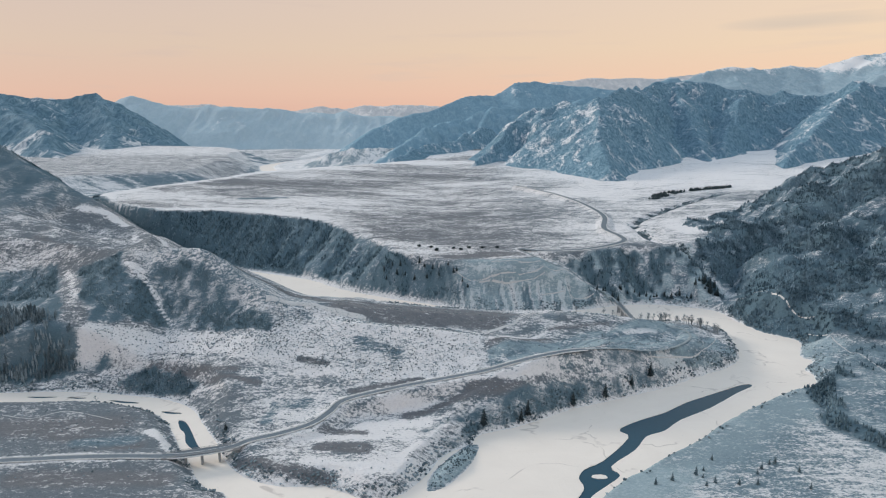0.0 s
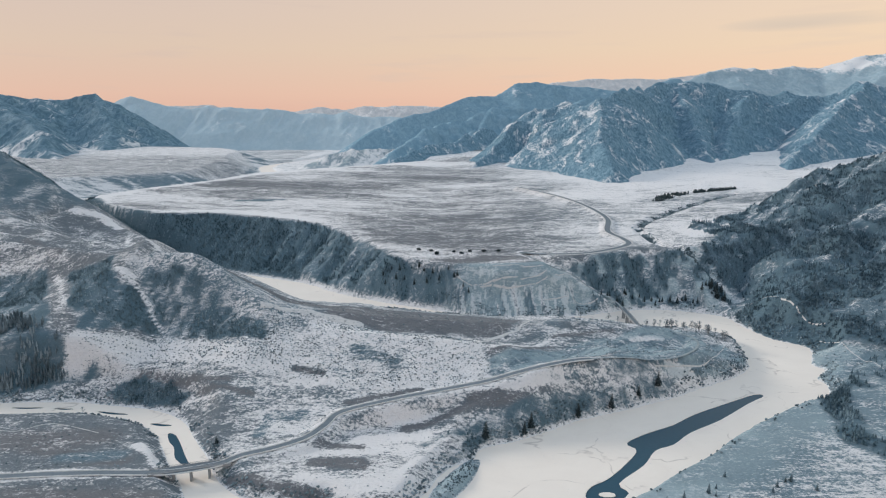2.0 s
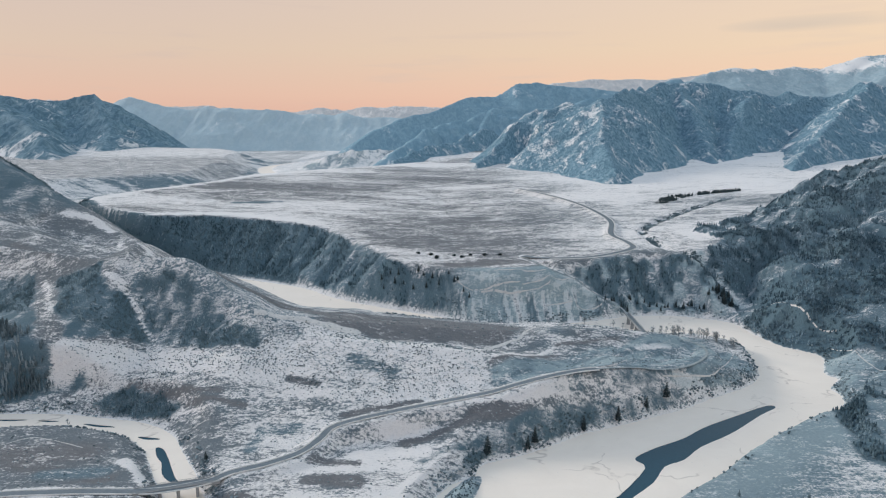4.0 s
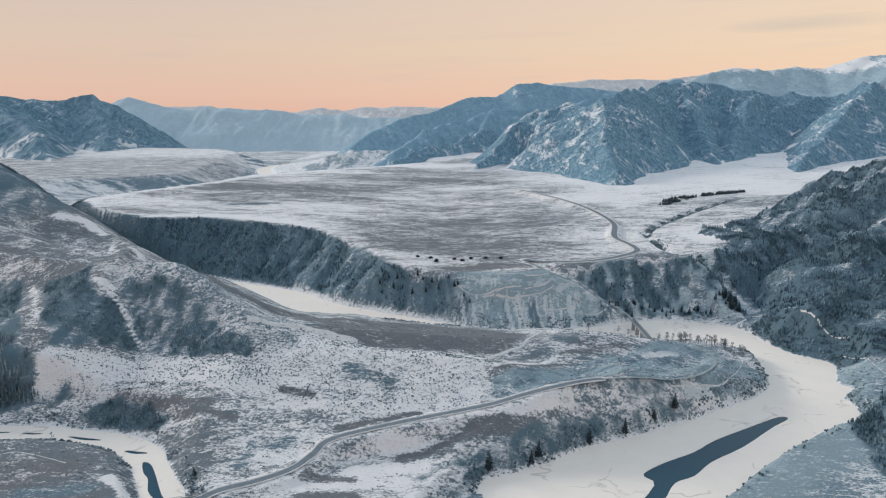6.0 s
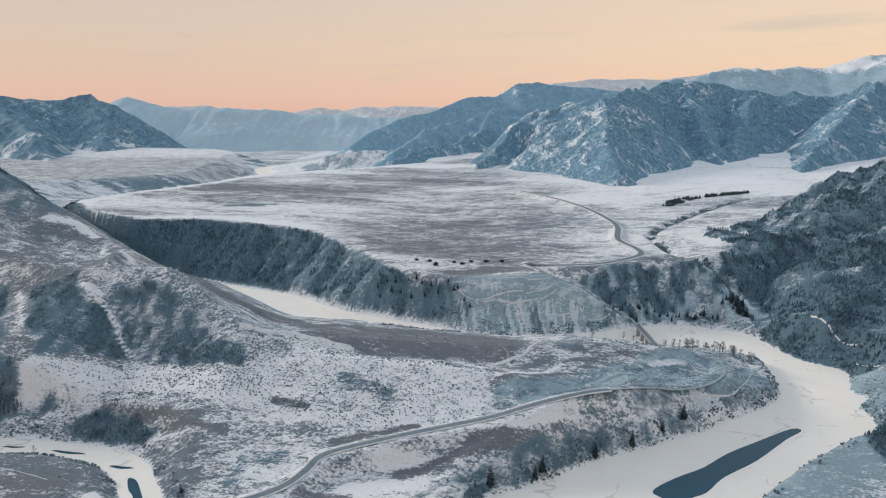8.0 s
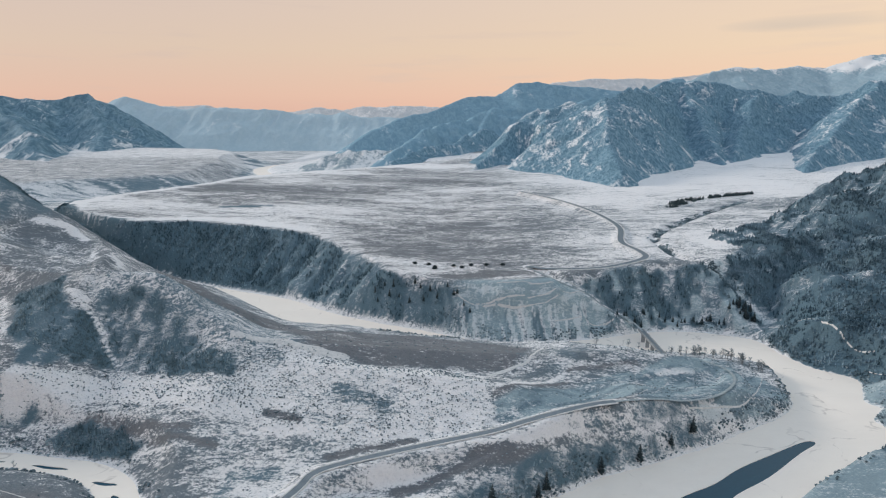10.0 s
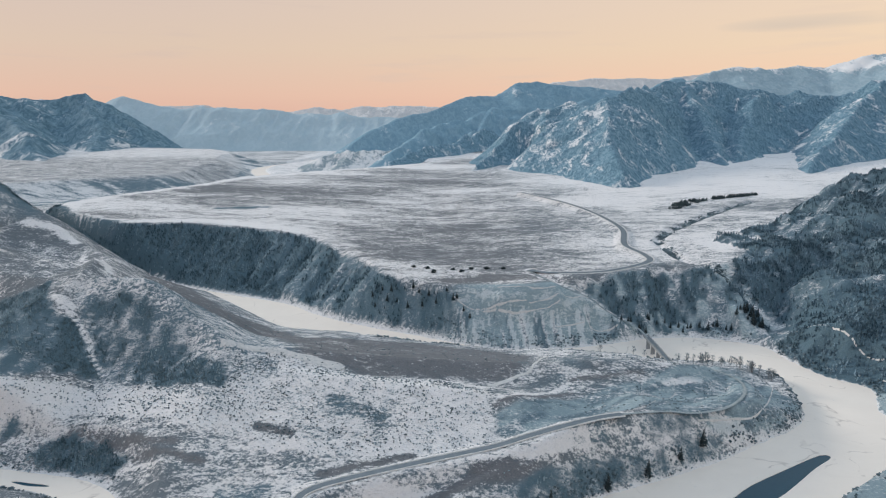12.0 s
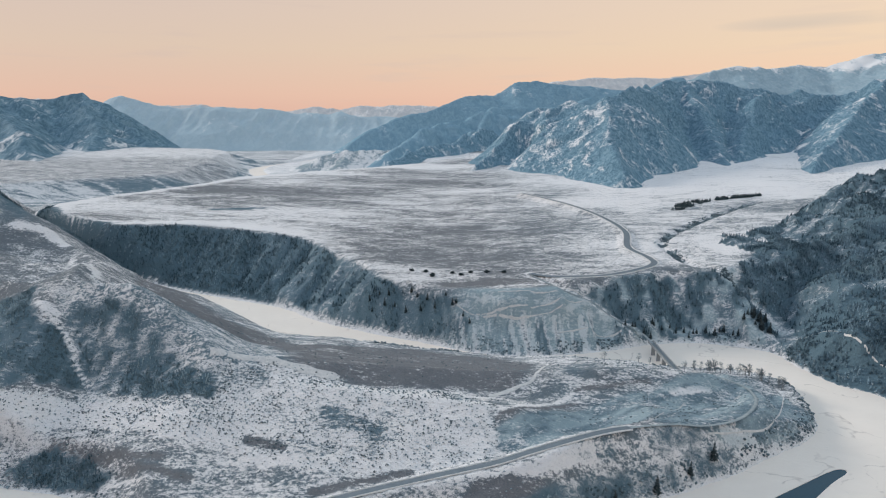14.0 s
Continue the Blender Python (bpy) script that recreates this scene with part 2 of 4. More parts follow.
def along(line, x, y):
    """Distance to a line, its height there (0 if it has none) and the way run along it."""
    best = np.full(x.shape, 1e9)
    height, run = np.zeros(x.shape), np.zeros(x.shape)
    p = np.array(line, float)
    gone = 0.0
    for a, b in zip(p[:-1], p[1:]):
        e = b[:2] - a[:2]
        px, py = x - a[0], y - a[1]
        t = np.clip((px * e[0] + py * e[1]) / (e @ e + 1e-9), 0, 1)
        d = np.hypot(px - t * e[0], py - t * e[1])
        w = d < best
        best = np.where(w, d, best)
        size = math.hypot(e[0], e[1])
        run = np.where(w, gone + t * size, run)
        gone += size
        if p.shape[1] > 2:
            height = np.where(w, a[2] + t * (b[2] - a[2]), height)
    return best, height, run


def inside(poly, x, y):
    """Signed distance to a closed outline, positive inside."""
    p = np.array(poly, float)
    d = along(np.vstack([p, p[:1]]), x, y)[0]
    odd = np.zeros(x.shape, bool)
    for (ax, ay), (bx, by) in zip(p[:, :2], np.roll(p[:, :2], -1, 0)):
        if ay != by:
            odd ^= ((ay > y) != (by > y)) & (x < (bx - ax) * (y - ay) / (by - ay) + ax)
    return np.where(odd, d, -d)


def ridge(line, left, right, x, y, warp=0.0):
    """A ridge of falling flanks: the highest of its stretches at each place."""
    p = np.array(line, float)
    z = np.full(x.shape, -1e4)
    for a, b in zip(p[:-1], p[1:]):
        e = b[:2] - a[:2]
        px, py = x - a[0], y - a[1]
        t = np.clip((px * e[0] + py * e[1]) / (e @ e), 0, 1)
        d = np.hypot(px - t * e[0], py - t * e[1])
        g = np.where(e[0] * py - e[1] * px > 0, left, right)
        z = np.maximum(z, a[2] + t * (b[2] - a[2]) - g * d * (1 + warp))
    return z


def spine(line, left, right, x, y):
    """A crest with a flank of its own on either side, each place falling from the nearest stretch."""
    p = np.array(line, float)
    best, z = np.full(x.shape, 1e9), np.full(x.shape, -1e4)
    for a, b in zip(p[:-1], p[1:]):
        e = b[:2] - a[:2]
        px, py = x - a[0], y - a[1]
        t = np.clip((px * e[0] + py * e[1]) / (e @ e), 0, 1)
        d = np.hypot(px - t * e[0], py - t * e[1])
        side = (e[0] * py - e[1] * px) / (math.hypot(e[0], e[1]) * d + 1e-6)
        g = right + (left - right) * smooth(side, -0.9, 0.9)
        z = np.where(d < best, a[2] + t * (b[2] - a[2]) - g * d, z)
        best = np.minimum(best, d)
    return z


# ---------------------------------------------------------------- lines of the plan (metres; the ice lies at z = 0)
MAIN_RIVER = [(-73, 329), (-47, 325), (-27, 326), (-13, 344), (-3, 365), (6, 377), (20, 387), (26, 399), (59, 415), (100, 440),
              (139, 457), (180, 477), (214, 499), (249, 520), (268, 541), (281, 584), (279, 608), (246, 629), (200, 634),
              (138, 634), (86, 644), (37, 658), (-20, 678), (-75, 694), (-144, 714), (-204, 766), (-265, 818), (-348, 888),
              (-380, 925), (-351, 912), (-257, 864), (-181, 825), (-133, 780), (-73, 740), (-21, 714), (27, 686), (63, 675),
              (120, 678), (171, 693), (210, 706), (259, 707), (307, 684), (313, 650), (325, 610), (347, 586)]
EAST_BANK = [(326, 546), (331, 533), (312, 513), (313, 501), (300, 478), (271, 462), (209, 420), (167, 384), (142, 366),
             (114, 344), (92, 325), (40, 250), (10, 100), (10, -400), (-160, -400), (-140, 100), (-100, 250)]
RIVER = rounded(MAIN_RIVER + EAST_BANK, 3, True)
TRIBUTARY = rounded([(-700, 470), (-450, 462), (-351, 467), (-312, 469), (-275, 468), (-245, 462), (-211, 454), (-183, 433),
                     (-162, 403), (-146, 380), (-139, 366), (-121, 347), (-95, 337), (-60, 330), (-60, 250), (-110, 280),
                     (-124, 326), (-137, 333), (-147, 344), (-157, 359), (-170, 377), (-182, 395), (-200, 420), (-225, 438),
                     (-260, 447), (-289, 446), (-335, 444), (-450, 436), (-700, 440)], 3, True)
UPPER_RIVER = rounded([(-365, 912), (-450, 945), (-560, 1005), (-660, 1090), (-740, 1250), (-740, 1500), (-690, 1800),
                       (-660, 2100), (-690, 2320), (-640, 2430), (-740, 2680), (-790, 2950), (-660, 3400), (-600, 3900)], 3)
ROAD = rounded([(-420, 340, 8), (-271, 352, 8), (-238, 355, 8), (-204, 357, 8), (-176, 357, 8), (-159, 358, 8), (-137, 366, 8),
                (-125, 375, 9), (-106, 383, 10), (-89, 394, 11), (-79, 407, 13), (-73, 416, 16), (-61, 422, 18), (-33, 428, 22),
                (-1, 436, 25), (31, 442, 29), (52, 447, 33), (75, 454, 36), (103, 466, 36), (141, 480, 32), (164, 486, 28),
                (192, 501, 25), (217, 530, 22), (227, 561, 18), (222, 590, 14), (206, 604, 11), (195, 612, 10)], 4)
PLATEAU_ROAD = rounded([(196, 678, 10), (193, 700, 12), (181, 710, 17), (163, 715, 27), (149, 722, 37), (124, 730, 46), (100, 760, 52), (95, 774, 53),
                        (110, 760, 54), (140, 756, 54.5), (174, 757, 56), (210, 774, 58), (231, 792, 60), (232, 821, 61), (224, 866, 63), (244, 946, 66),
                        (243, 1015, 69), (229, 1104, 72), (200, 1190, 75), (150, 1290, 78)], 4)
PLATEAU = rounded([(-480, 1400), (-550, 1270), (-610, 1130), (-560, 1035), (-479, 990), (-408, 997), (-329, 1003), (-250, 974), (-177, 938), (-130, 873),
                   (-93, 826), (-59, 768), (-30, 742), (11, 725), (43, 718), (95, 714), (145, 735), (191, 757), (229, 767),
                   (271, 768), (304, 775), (330, 800), (420, 880), (700, 1000), (1400, 1200), (2600, 1600), (2600, 2600),
                   (300, 2700), (-60, 1950), (-270, 1720), (-430, 1540)], 2, True)
BENCH = rounded([(-2600, 1300), (-1400, 1560), (-1150, 1720), (-1000, 1860), (-820, 1980), (-700, 2100), (-730, 2300),
                 (-800, 2600), (-950, 3000), (-1400, 3400), (-3200, 3400)], 3, True)


def ellipse(x, y, cx, cy, rx, ry, turn=0.0):
    c, s = math.cos(radians(turn)), math.sin(radians(turn))
    u, v = (x - cx) * c + (y - cy) * s, -(x - cx) * s + (y - cy) * c
    return 1 - smooth(np.hypot(u / rx, v / ry), 0.75, 1.15)


# patches of cover: from, to, half width
WOODS_FRONT = [(-355, 604), (-315, 599), (-294, 568), (-276, 563), (-251, 543), (-237, 527), (-268, 522), (-293, 502), (-329, 557)]
WOODS_NOSE = [(-271, 577), (-246, 580), (-214, 567), (-196, 550), (-177, 538), (-142, 515), (-146, 500), (-231, 521), (-257, 553), (-273, 571)]
WOODS_WEST = [(-412, 631), (-393, 623), (-366, 583), (-320, 508), (-328, 505)]
HILL_WOODS = (WOODS_FRONT, WOODS_NOSE, WOODS_WEST + [(-700, 540), (-700, 650)])
LARCH_WOOD = [(-560, 560), (-409, 562), (-333, 514), (-297, 498), (-272, 494), (-273, 488), (-303, 479), (-353, 473), (-560, 470)]
KNOLL = [(-264, 475), (-245, 483), (-210, 476), (-186, 459), (-197, 454), (-249, 465)]
BROWN_BACK = [(-407, 949), (-252, 745), (-193, 697), (-167, 691), (-119, 614), (-91, 632), (-25, 663), (53, 616), (75, 590), (55, 535), (33, 529), (3, 529), (-40, 520), (-68, 525), (-127, 540), (-158, 539), (-188, 557), (-220, 575)]
WHITE_FIELD = [(-182, 544), (-155, 529), (-117, 533), (-68, 521), (-40, 515), (3, 522), (31, 505), (33, 470), (27, 448), (-16, 450), (-69, 449), (-110, 462), (-144, 474), (-227, 507), (-285, 499), (-231, 516), (-142, 496), (-143, 517)]
CUT_SLOPE = [(35, 477), (104, 524), (144, 541), (132, 490), (91, 464), (46, 450), (35, 462)]
TIP_SLOPE = [(143, 536), (160, 550), (229, 605), (257, 575), (264, 537), (241, 516), (184, 488), (166, 486), (131, 482)]
SNOW_FIELDS = [(-292, 498, -226, 505, 9), (-226, 505, -154, 481, 9), (-154, 481, -105, 476, 9), (-300, 582, -282, 572, 2), (-282, 571, -259, 551, 1.4), (-259, 551, -237, 527, 1.2), (-373, 609, -327, 539, 2), (-391, 780, -290, 645, 2.5), (-484, 837, -445, 834, 5), (-445, 834, -413, 813, 5), (-109, 458, -12, 451, 4), (-13, 499, 25, 492, 4)]
SNOW_BELOW = [(19, 432, 50, 435, 2.5), (50, 435, 85, 451, 2.5), (38, 489, 108, 542, 1.8), (-54, 396, -14, 401, 6), (-36, 417, -1, 420, 3), (167, 541, 195, 555, 3), (176, 490, 199, 496, 2.5), (-54, 390, -24, 384, 5), (-76, 346, -22, 348, 8), (-84, 357, -51, 340, 3), (-51, 340, -14, 373, 3), (-87, 383, -35, 385, 4), (-199, 392, -174, 367, 3)]
BROWN_FIELDS = [(36, 485, 94, 523, 2), (-112, 473, -89, 464, 3.5), (-235, 482, -162, 460, 2.5), (-65, 437, -18, 446, 3.5), (20, 428, 60, 429, 5), (-466, 715, -382, 636, 7), (97, 535, 151, 550, 2.5), (47, 756, 90, 748, 6), (-300, 395, -227, 403, 13), (-249, 334, -160, 334, 9), (10, 742, 110, 745, 9)]
BROWN_LOW = [(-182, 458, -135, 444, 2.5), (-79, 391, -53, 389, 4), (-77, 371, -52, 372, 4), (-25, 411, 39, 429, 5), (-128, 359, -68, 340, 5), (-80, 371, -51, 365, 4), (-257, 387, -202, 373, 7)]
TEAL_FIELDS = [(-64, 488, -36, 477, 6), (-122, 405, -120, 424, 5), (-120, 424, -97, 425, 5), (-236, 376, -205, 380, 6), (249, 420, 163, 358, 12)]
DARK_FIELDS = [(-12, 390, 26, 410, 3.5), (26, 410, 80, 438, 4), (80, 438, 139, 464, 4), (139, 464, 171, 481, 4), (129, 472, 156, 482, 5), (76, 450, 98, 459, 4), (-358, 1126, -291, 1143, 9), (302, 476, 270, 402, 10), (268, 396, 290, 366, 8), (-623, 906, -568, 920, 20), (-561, 867, -518, 885, 15), (158, 729, 184, 722, 9)]
BROOK = rounded([(532, 1175), (424, 1075), (330, 975), (276, 900), (270, 840), (274, 790), (302, 759), (322, 738)], 4)
EAST_GULLY = [(294, 886), (302, 800), (300, 776)]
LOWER_GULLY = [(320, 745), (334, 722), (335, 703)]


TERRACE_CREST = [(-200, 552, 50), (-152, 538, 55), (-105, 542, 51), (-77, 540, 48), (-28, 543, 43), (8, 548, 39), (73, 552, 35), (113, 557, 36), (175, 566, 30), (238, 588, 14)]
TERRACE_FIELD = [(-110, 518, 44), (-70, 508, 43), (-28, 501, 41), (48, 491, 37)]
TERRACE_BROW = [(40, 443, 26), (60, 450, 30), (78, 455, 34), (124, 470, 32), (136, 500, 32), (171, 505, 24), (205, 518, 23), (240, 545, 12)]
HILL_CREST = [(-1500, 1180, 420), (-900, 1050, 262), (-680, 958, 178), (-600, 905, 152), (-555, 878, 135), (-487, 862, 109), (-430, 828, 82),
              (-385, 795, 72), (-325, 725, 75), (-305, 655, 90), (-290, 602, 88)]
HILL_SADDLE = [(-800, 830, 170), (-560, 790, 103), (-430, 722, 81), (-330, 712, 71)]
SHOULDER = [(-1300, 760, 260), (-800, 740, 150), (-560, 690, 96), (-430, 660, 84), (-314, 604, 86), (-262, 592, 91), (-229, 584, 91), (-198, 568, 81), (-152, 536, 58)]
EAST_SKYLINE = ([300, 356, 434, 547, 618, 714, 1100, 2600], [890, 915, 925, 1015, 1062, 1092, 1200, 1500])
EAST_CREST = [(350, 872, 57), (425, 825, 72), (466, 836, 84), (507, 850, 96), (556, 885, 112), (640, 935, 135), (800, 1010, 180), (1200, 1120, 280), (2600, 1400, 560)]
EAST_SPUR = [(338, 622, 24), (352, 636, 40), (380, 655, 44), (447, 725, 68), (520, 800, 90), (640, 880, 120), (900, 960, 190)]
EAST_DRAW = [(318, 690, 0), (335, 719, 4), (355, 752, 24), (390, 772, 40), (440, 792, 70), (520, 830, 110)]


def fields(x, y):
    """Height of the ground and its cover of snow, scrub and dark growth."""
    n1, n2 = fbm(x, y, 90), fbm(x + 500, y, 22, 4)
    rough = fbm(x, y + 300, 9, 3)
    base = 4.5 + 3 * n1 + np.clip(y - 1200, 0, None) * 0.002
    # the terrace between the two rivers
    terrace = smax(smax(spine(TERRACE_CREST, 0.26, 0.42, x, y), spine(TERRACE_FIELD, 0.3, 0.42, x, y), 3), spine(TERRACE_BROW, 0.35, 0.3, x, y), 5) + 3 * (n1 - 0.5) + 1.5 * (n2 - 0.5)
    # the hill in the west, its saddle and its steep shoulder
    back = smax(spine(HILL_CREST, 0.72, 0.40, x, y), spine(HILL_SADDLE, 0.45, 0.3, x, y), 5)
    front = spine(SHOULDER, 0.62, 1.1, x, y)
    furrow = fbm(x + 0.15 * y, y * 0.25, 24, 4, 0.55, ridged=True)
    hill = smax(back, front, 7) + 5 * (n1 - 0.5) + 3 * (n2 - 0.5) + 7 * (furrow - 0.6) * smooth(front - back, -6, 6) * smooth(600 - y, 0, 12) + 20 * (fbm(x, y, 70, 5, ridged=True) - 0.6) * smooth(back, 80, 135)
    land = smax(base, smax(terrace, hill, 6), 5)
    z = land
    # the plateau over the river and its wooded scarp
    edge = inside(PLATEAU, x, y)
    top = 50 + 0.03 * (y - 750) + 0.03 * abs(x) + 4 * (n1 - 0.5) + 1.2 * (n2 - 0.5)
    steep = 0.62 + 0.45 * smooth(x, -260, -60)
    run = along(np.vstack([PLATEAU, PLATEAU[:1]]), x, y)[2]
    rib = fbm(run + 0.35 * edge, edge * 0.22, 34, 4, 0.55, ridged=True)
    lobe = (fbm(run, edge * 0.1, 62, 3, 0.45, ridged=True) - 0.62) * smooth(x, 130, 170)
    table = top + np.minimum(0, edge + 7 * (rib - 0.6) + 34 * lobe) * steep + 15 * (rib - 0.6) * smooth(-edge, 0, 18)
    flute = fbm(run, edge * 0.08, 6.5, 3, 0.5, ridged=True)
    table = table + 3.5 * (flute - 0.6) * ellipse(x, y, 88, 697, 75, 22, 0) * smooth(-edge, 4, 14)
    z = smax(z, np.where(edge > -220, table, -50), 3)
    # the far bench beyond the upper river
    be = inside(BENCH, x, y)
    bench_rib = fbm(along(np.vstack([BENCH, BENCH[:1]]), x, y)[2] + 0.7 * be, be * 0.12, 30, 4, 0.5, ridged=True)
    z = smax(z, 52 + 0.01 * (y - 2000) + np.minimum(0, be + 16 * (bench_rib - 0.6)) * (0.30 + 0.18 * bench_rib) + 3 * (n1 - 0.5), 5)
    # the wooded mountainside in the east: an even slope with spurs and a draw between them
    slope = -97 + 0.232 * x + 0.0715 * y - 0.75 * np.clip(y - np.interp(x, EAST_SKYLINE[0], EAST_SKYLINE[1]), 0, None)
    east = smax(slope, smax(spine(EAST_SPUR, 0.42, 0.38, x, y), spine(EAST_CREST, 0.6, 0.24, x, y), 6), 8)
    draw, draw_z, _ = along(EAST_DRAW, x, y)
    east = smin(east, draw_z + 0.8 * draw, 8)
    foot = 8 + 0.85 * (y - np.interp(x, [330, 345, 400, 500, 800], [594, 566, 538, 498, 390])) + 8 * (n2 - 0.5)
    east = smin(east, foot, 10)
    east = east + smooth(east, 5, 60) * (30 * (fbm(x, y, 110, 5, 0.55, ridged=True) - 0.6) + 9 * (n2 - 0.5) + 24 * (fbm(x + 0.6 * y, 0.45 * (y - 0.6 * x), 40, 4, 0.5, ridged=True) - 0.6))
    east = np.where(x > 290, east, -50)
    z = smax(z, east, 8)
    # the eastern flood plain steps up behind the trees
    step = inside([(306, 485), (275, 430), (262, 395), (285, 365), (330, 330), (700, 250), (900, 560), (420, 590)], x, y)
    z = np.maximum(z, np.minimum(9, 4 + step * 0.5) + 2 * n2)
    z = z - 3.5 * (1 - smooth(along(BROOK, x, y)[0], 1.5, 9))
    # roads are graded into the slopes
    for line, half in ((ROAD, 5.0), (PLATEAU_ROAD, 4.0)):
        d, h, _ = along(line, x, y)
        w = 1 - smooth(d, half, half + 9)
        z = z * (1 - w) + (h - 0.35) * w
    # the rivers are cut in
    rv, tr = inside(RIVER, x, y), inside(TRIBUTARY, x, y)
    ur = 14 + 16 * smooth(y, 1200, 1500) - along(UPPER_RIVER, x, y)[0]
    bar = 1.0 - np.hypot(((x - 7) * 0.48 + (y - 359) * 0.877) / 33, (-(x - 7) * 0.877 + (y - 359) * 0.48) / 8)
    rv = np.minimum(rv, -bar * 7)
    wet = np.maximum(np.maximum(rv, tr), ur) + 2.2 * (n2 - 0.5) + 1.4 * (rough - 0.5)
    bank = -wet * np.where(y < 640, 1 + 1.6 * smooth(x, 0, 80) * smooth(300 - x, 0, 30), 1 + 0.8 * smooth(x, 120, 180) * smooth(310 - x, 0, 20)) * np.where(y > 640, np.where(x < -370, np.where(y < 1350, 3.0, 0.45), np.where(edge > -70, 2.3 - 1.2 * smooth(x, 0, 60), 1.1)), 0.62)
    bank = bank + 150 * smooth(-wet, 18, 70) * (y < 1200)
    z = np.where(wet < 0, np.minimum(z, bank), np.maximum(-wet * 0.5, -2.5))
    z = z + (0.9 * (rough - 0.5) + 0.4 * (fbm(x + 90, y, 3.2, 2) - 0.5)) * smooth(z, 1, 4)
    out = dict(z=z, wet=wet, edge=edge, bench=be, east=east, hill=hill, front=front, back=back, terrace=terrace, n1=n1, n2=n2, bench_rib=bench_rib, step=step, rib=rib + 0.5 * lobe, bar=bar, land=land)
    return out


def level_of(x, y):
    """Growth is thinner on the steep western face and along the near bank."""
    if -20 < x < 175 and 370 < y < 485:
        return 0.46
    return 0.74 if x < -180 and 530 < y < 600 else 0.8


def growth(x, y, f):
    """Snow, scrub and forest cover (0 to 1) over the plan."""
    z, edge, n1, n2 = f["z"], f["edge"], f["n1"], f["n2"]
    x0, y0 = x, y
    ragged = fbm(x, y * 0.6, 8, 3, 0.6)
    x = x + 34 * (fbm(x, y + 70, 40, 4, 0.6) - 0.5)
    y = y + 22 * (fbm(x + 70, y, 40, 4, 0.6) - 0.5)
    snow = 0.50 + 0.5 * (n1 - 0.5)
    scrub = np.full(x.shape, 0.48) + 0.8 * (n2 - 0.5)
    dark = np.zeros(x.shape)

    def put(a, w, v):
        return a * (1 - w) + v * w

    # near lowland west of the tributary: dry grass
    w = smooth(-x, 120, 170) * smooth(450 - y, 0, 15)
    snow, scrub = put(snow, w, 0.18), put(scrub, w, 0.4)
    # terrace: speckled snow in front, brown grass behind the crest, frosted cuts at its tip
    jag = 9 * (fbm(x0, y0, 26, 4, 0.6) - 0.5)
    w = smooth(inside(WHITE_FIELD, x0, y0) + jag, -4, 4)
    snow, scrub = put(snow, w, 0.84 + 0.9 * (n2 - 0.5) - 0.4 * smooth(fbm(x0, y0, 45, 3), 0.52, 0.75)), put(scrub, w, 0.85)
    w = smooth(inside(BROWN_BACK, x0, y0) + 1.6 * jag, -7, 6)
    snow, scrub = put(snow, w, 0.06 + 0.5 * (n2 - 0.5)), put(scrub, w, 0.08)
    for cut in (CUT_SLOPE, TIP_SLOPE):
        w = smooth(inside(cut, x0, y0) + 0.5 * jag, -2, 2)
        snow, scrub = put(snow, 0.9 * w, 0.22 + 0.5 * (n2 - 0.5)), put(scrub, w, 0.95)
    # hill in the west
    w = smooth(f["hill"] - f["terrace"], 0, 12) * smooth(f["hill"], 20, 40) * (edge < -60) * (1 - smooth(inside(BROWN_BACK, x0, y0), -6, 2))
    snow, scrub = put(snow, w, 0.33 + 0.8 * (n2 - 0.5)), put(scrub, w, 0.3)
    w2 = w * smooth(f["back"] + 24 * (ragged - 0.5), 88, 112) * smooth(y, 690, 760)
    scrub, dark = put(scrub, w2, 0.8), put(dark, w2, 0.46 + 0.9 * (fbm(x0, y0, 30, 4, 0.6) - 0.5))
    w = smooth(f["front"] - f["back"], -8, 4) * smooth(600 - y, 0, 8) * smooth(f["front"], 20, 36)
    snow, scrub = put(snow, w, 0.46), put(scrub, w, 0.95)
    fall = fbm(x0 + 0.2 * y0, y0 * 0.22, 11, 4, 0.6) - 0.5
    dark = np.maximum(dark, w * (0.06 + 0.9 * fall))
    for wood in HILL_WOODS:
        m = smooth(inside(wood, x0, y0) + 9 * (ragged - 0.5) + 5 * fall, -3, 3)
        dark, scrub = np.maximum(dark, m * (0.64 + 0.5 * fall + 1.3 * (ragged - 0.5))), put(scrub, m, 0.95)
    e = smooth(inside(LARCH_WOOD, x0, y0) + 8 * (ragged - 0.5), -3, 3)
    dark, scrub = np.maximum(dark, e * (0.74 + 1.1 * (ragged - 0.5))), put(scrub, e, 0.9)
    e = smooth(inside(KNOLL, x0, y0) + 8 * (ragged - 0.5), -3, 3)
    dark = np.maximum(dark, 0.8 * e)
    # plateau
    w = smooth(edge, -2, 6)
    brown = 0.40 + 1.25 * (fbm(x * 0.5, y * 1.3, 160, 4) - 0.5)
    snow = put(snow, w, np.clip(brown + 0.2 * smooth(x, 100, 330) + (0.3 + 0.25 * smooth(-x, 250, 400)) * (1 - smooth(edge, 3, 40)) * smooth(-x, -20, 60) + 0.25 * (1 - smooth(edge, 30, 90)) * smooth(edge, 8, 20) * smooth(x, -90, -20) + 0.15 * smooth(y, 1250, 1600) + 0.12 * ellipse(x, y, 60, 870, 200, 100, 0), 0, 1.0))
    scrub = put(scrub, w, 0.12 + 0.3 * smooth(x, 0, 300))
    w = ellipse(x, y, 700, 1420, 460, 220, 20)
    snow = put(snow, w, 0.86 + 0.6 * (n1 - 0.5))
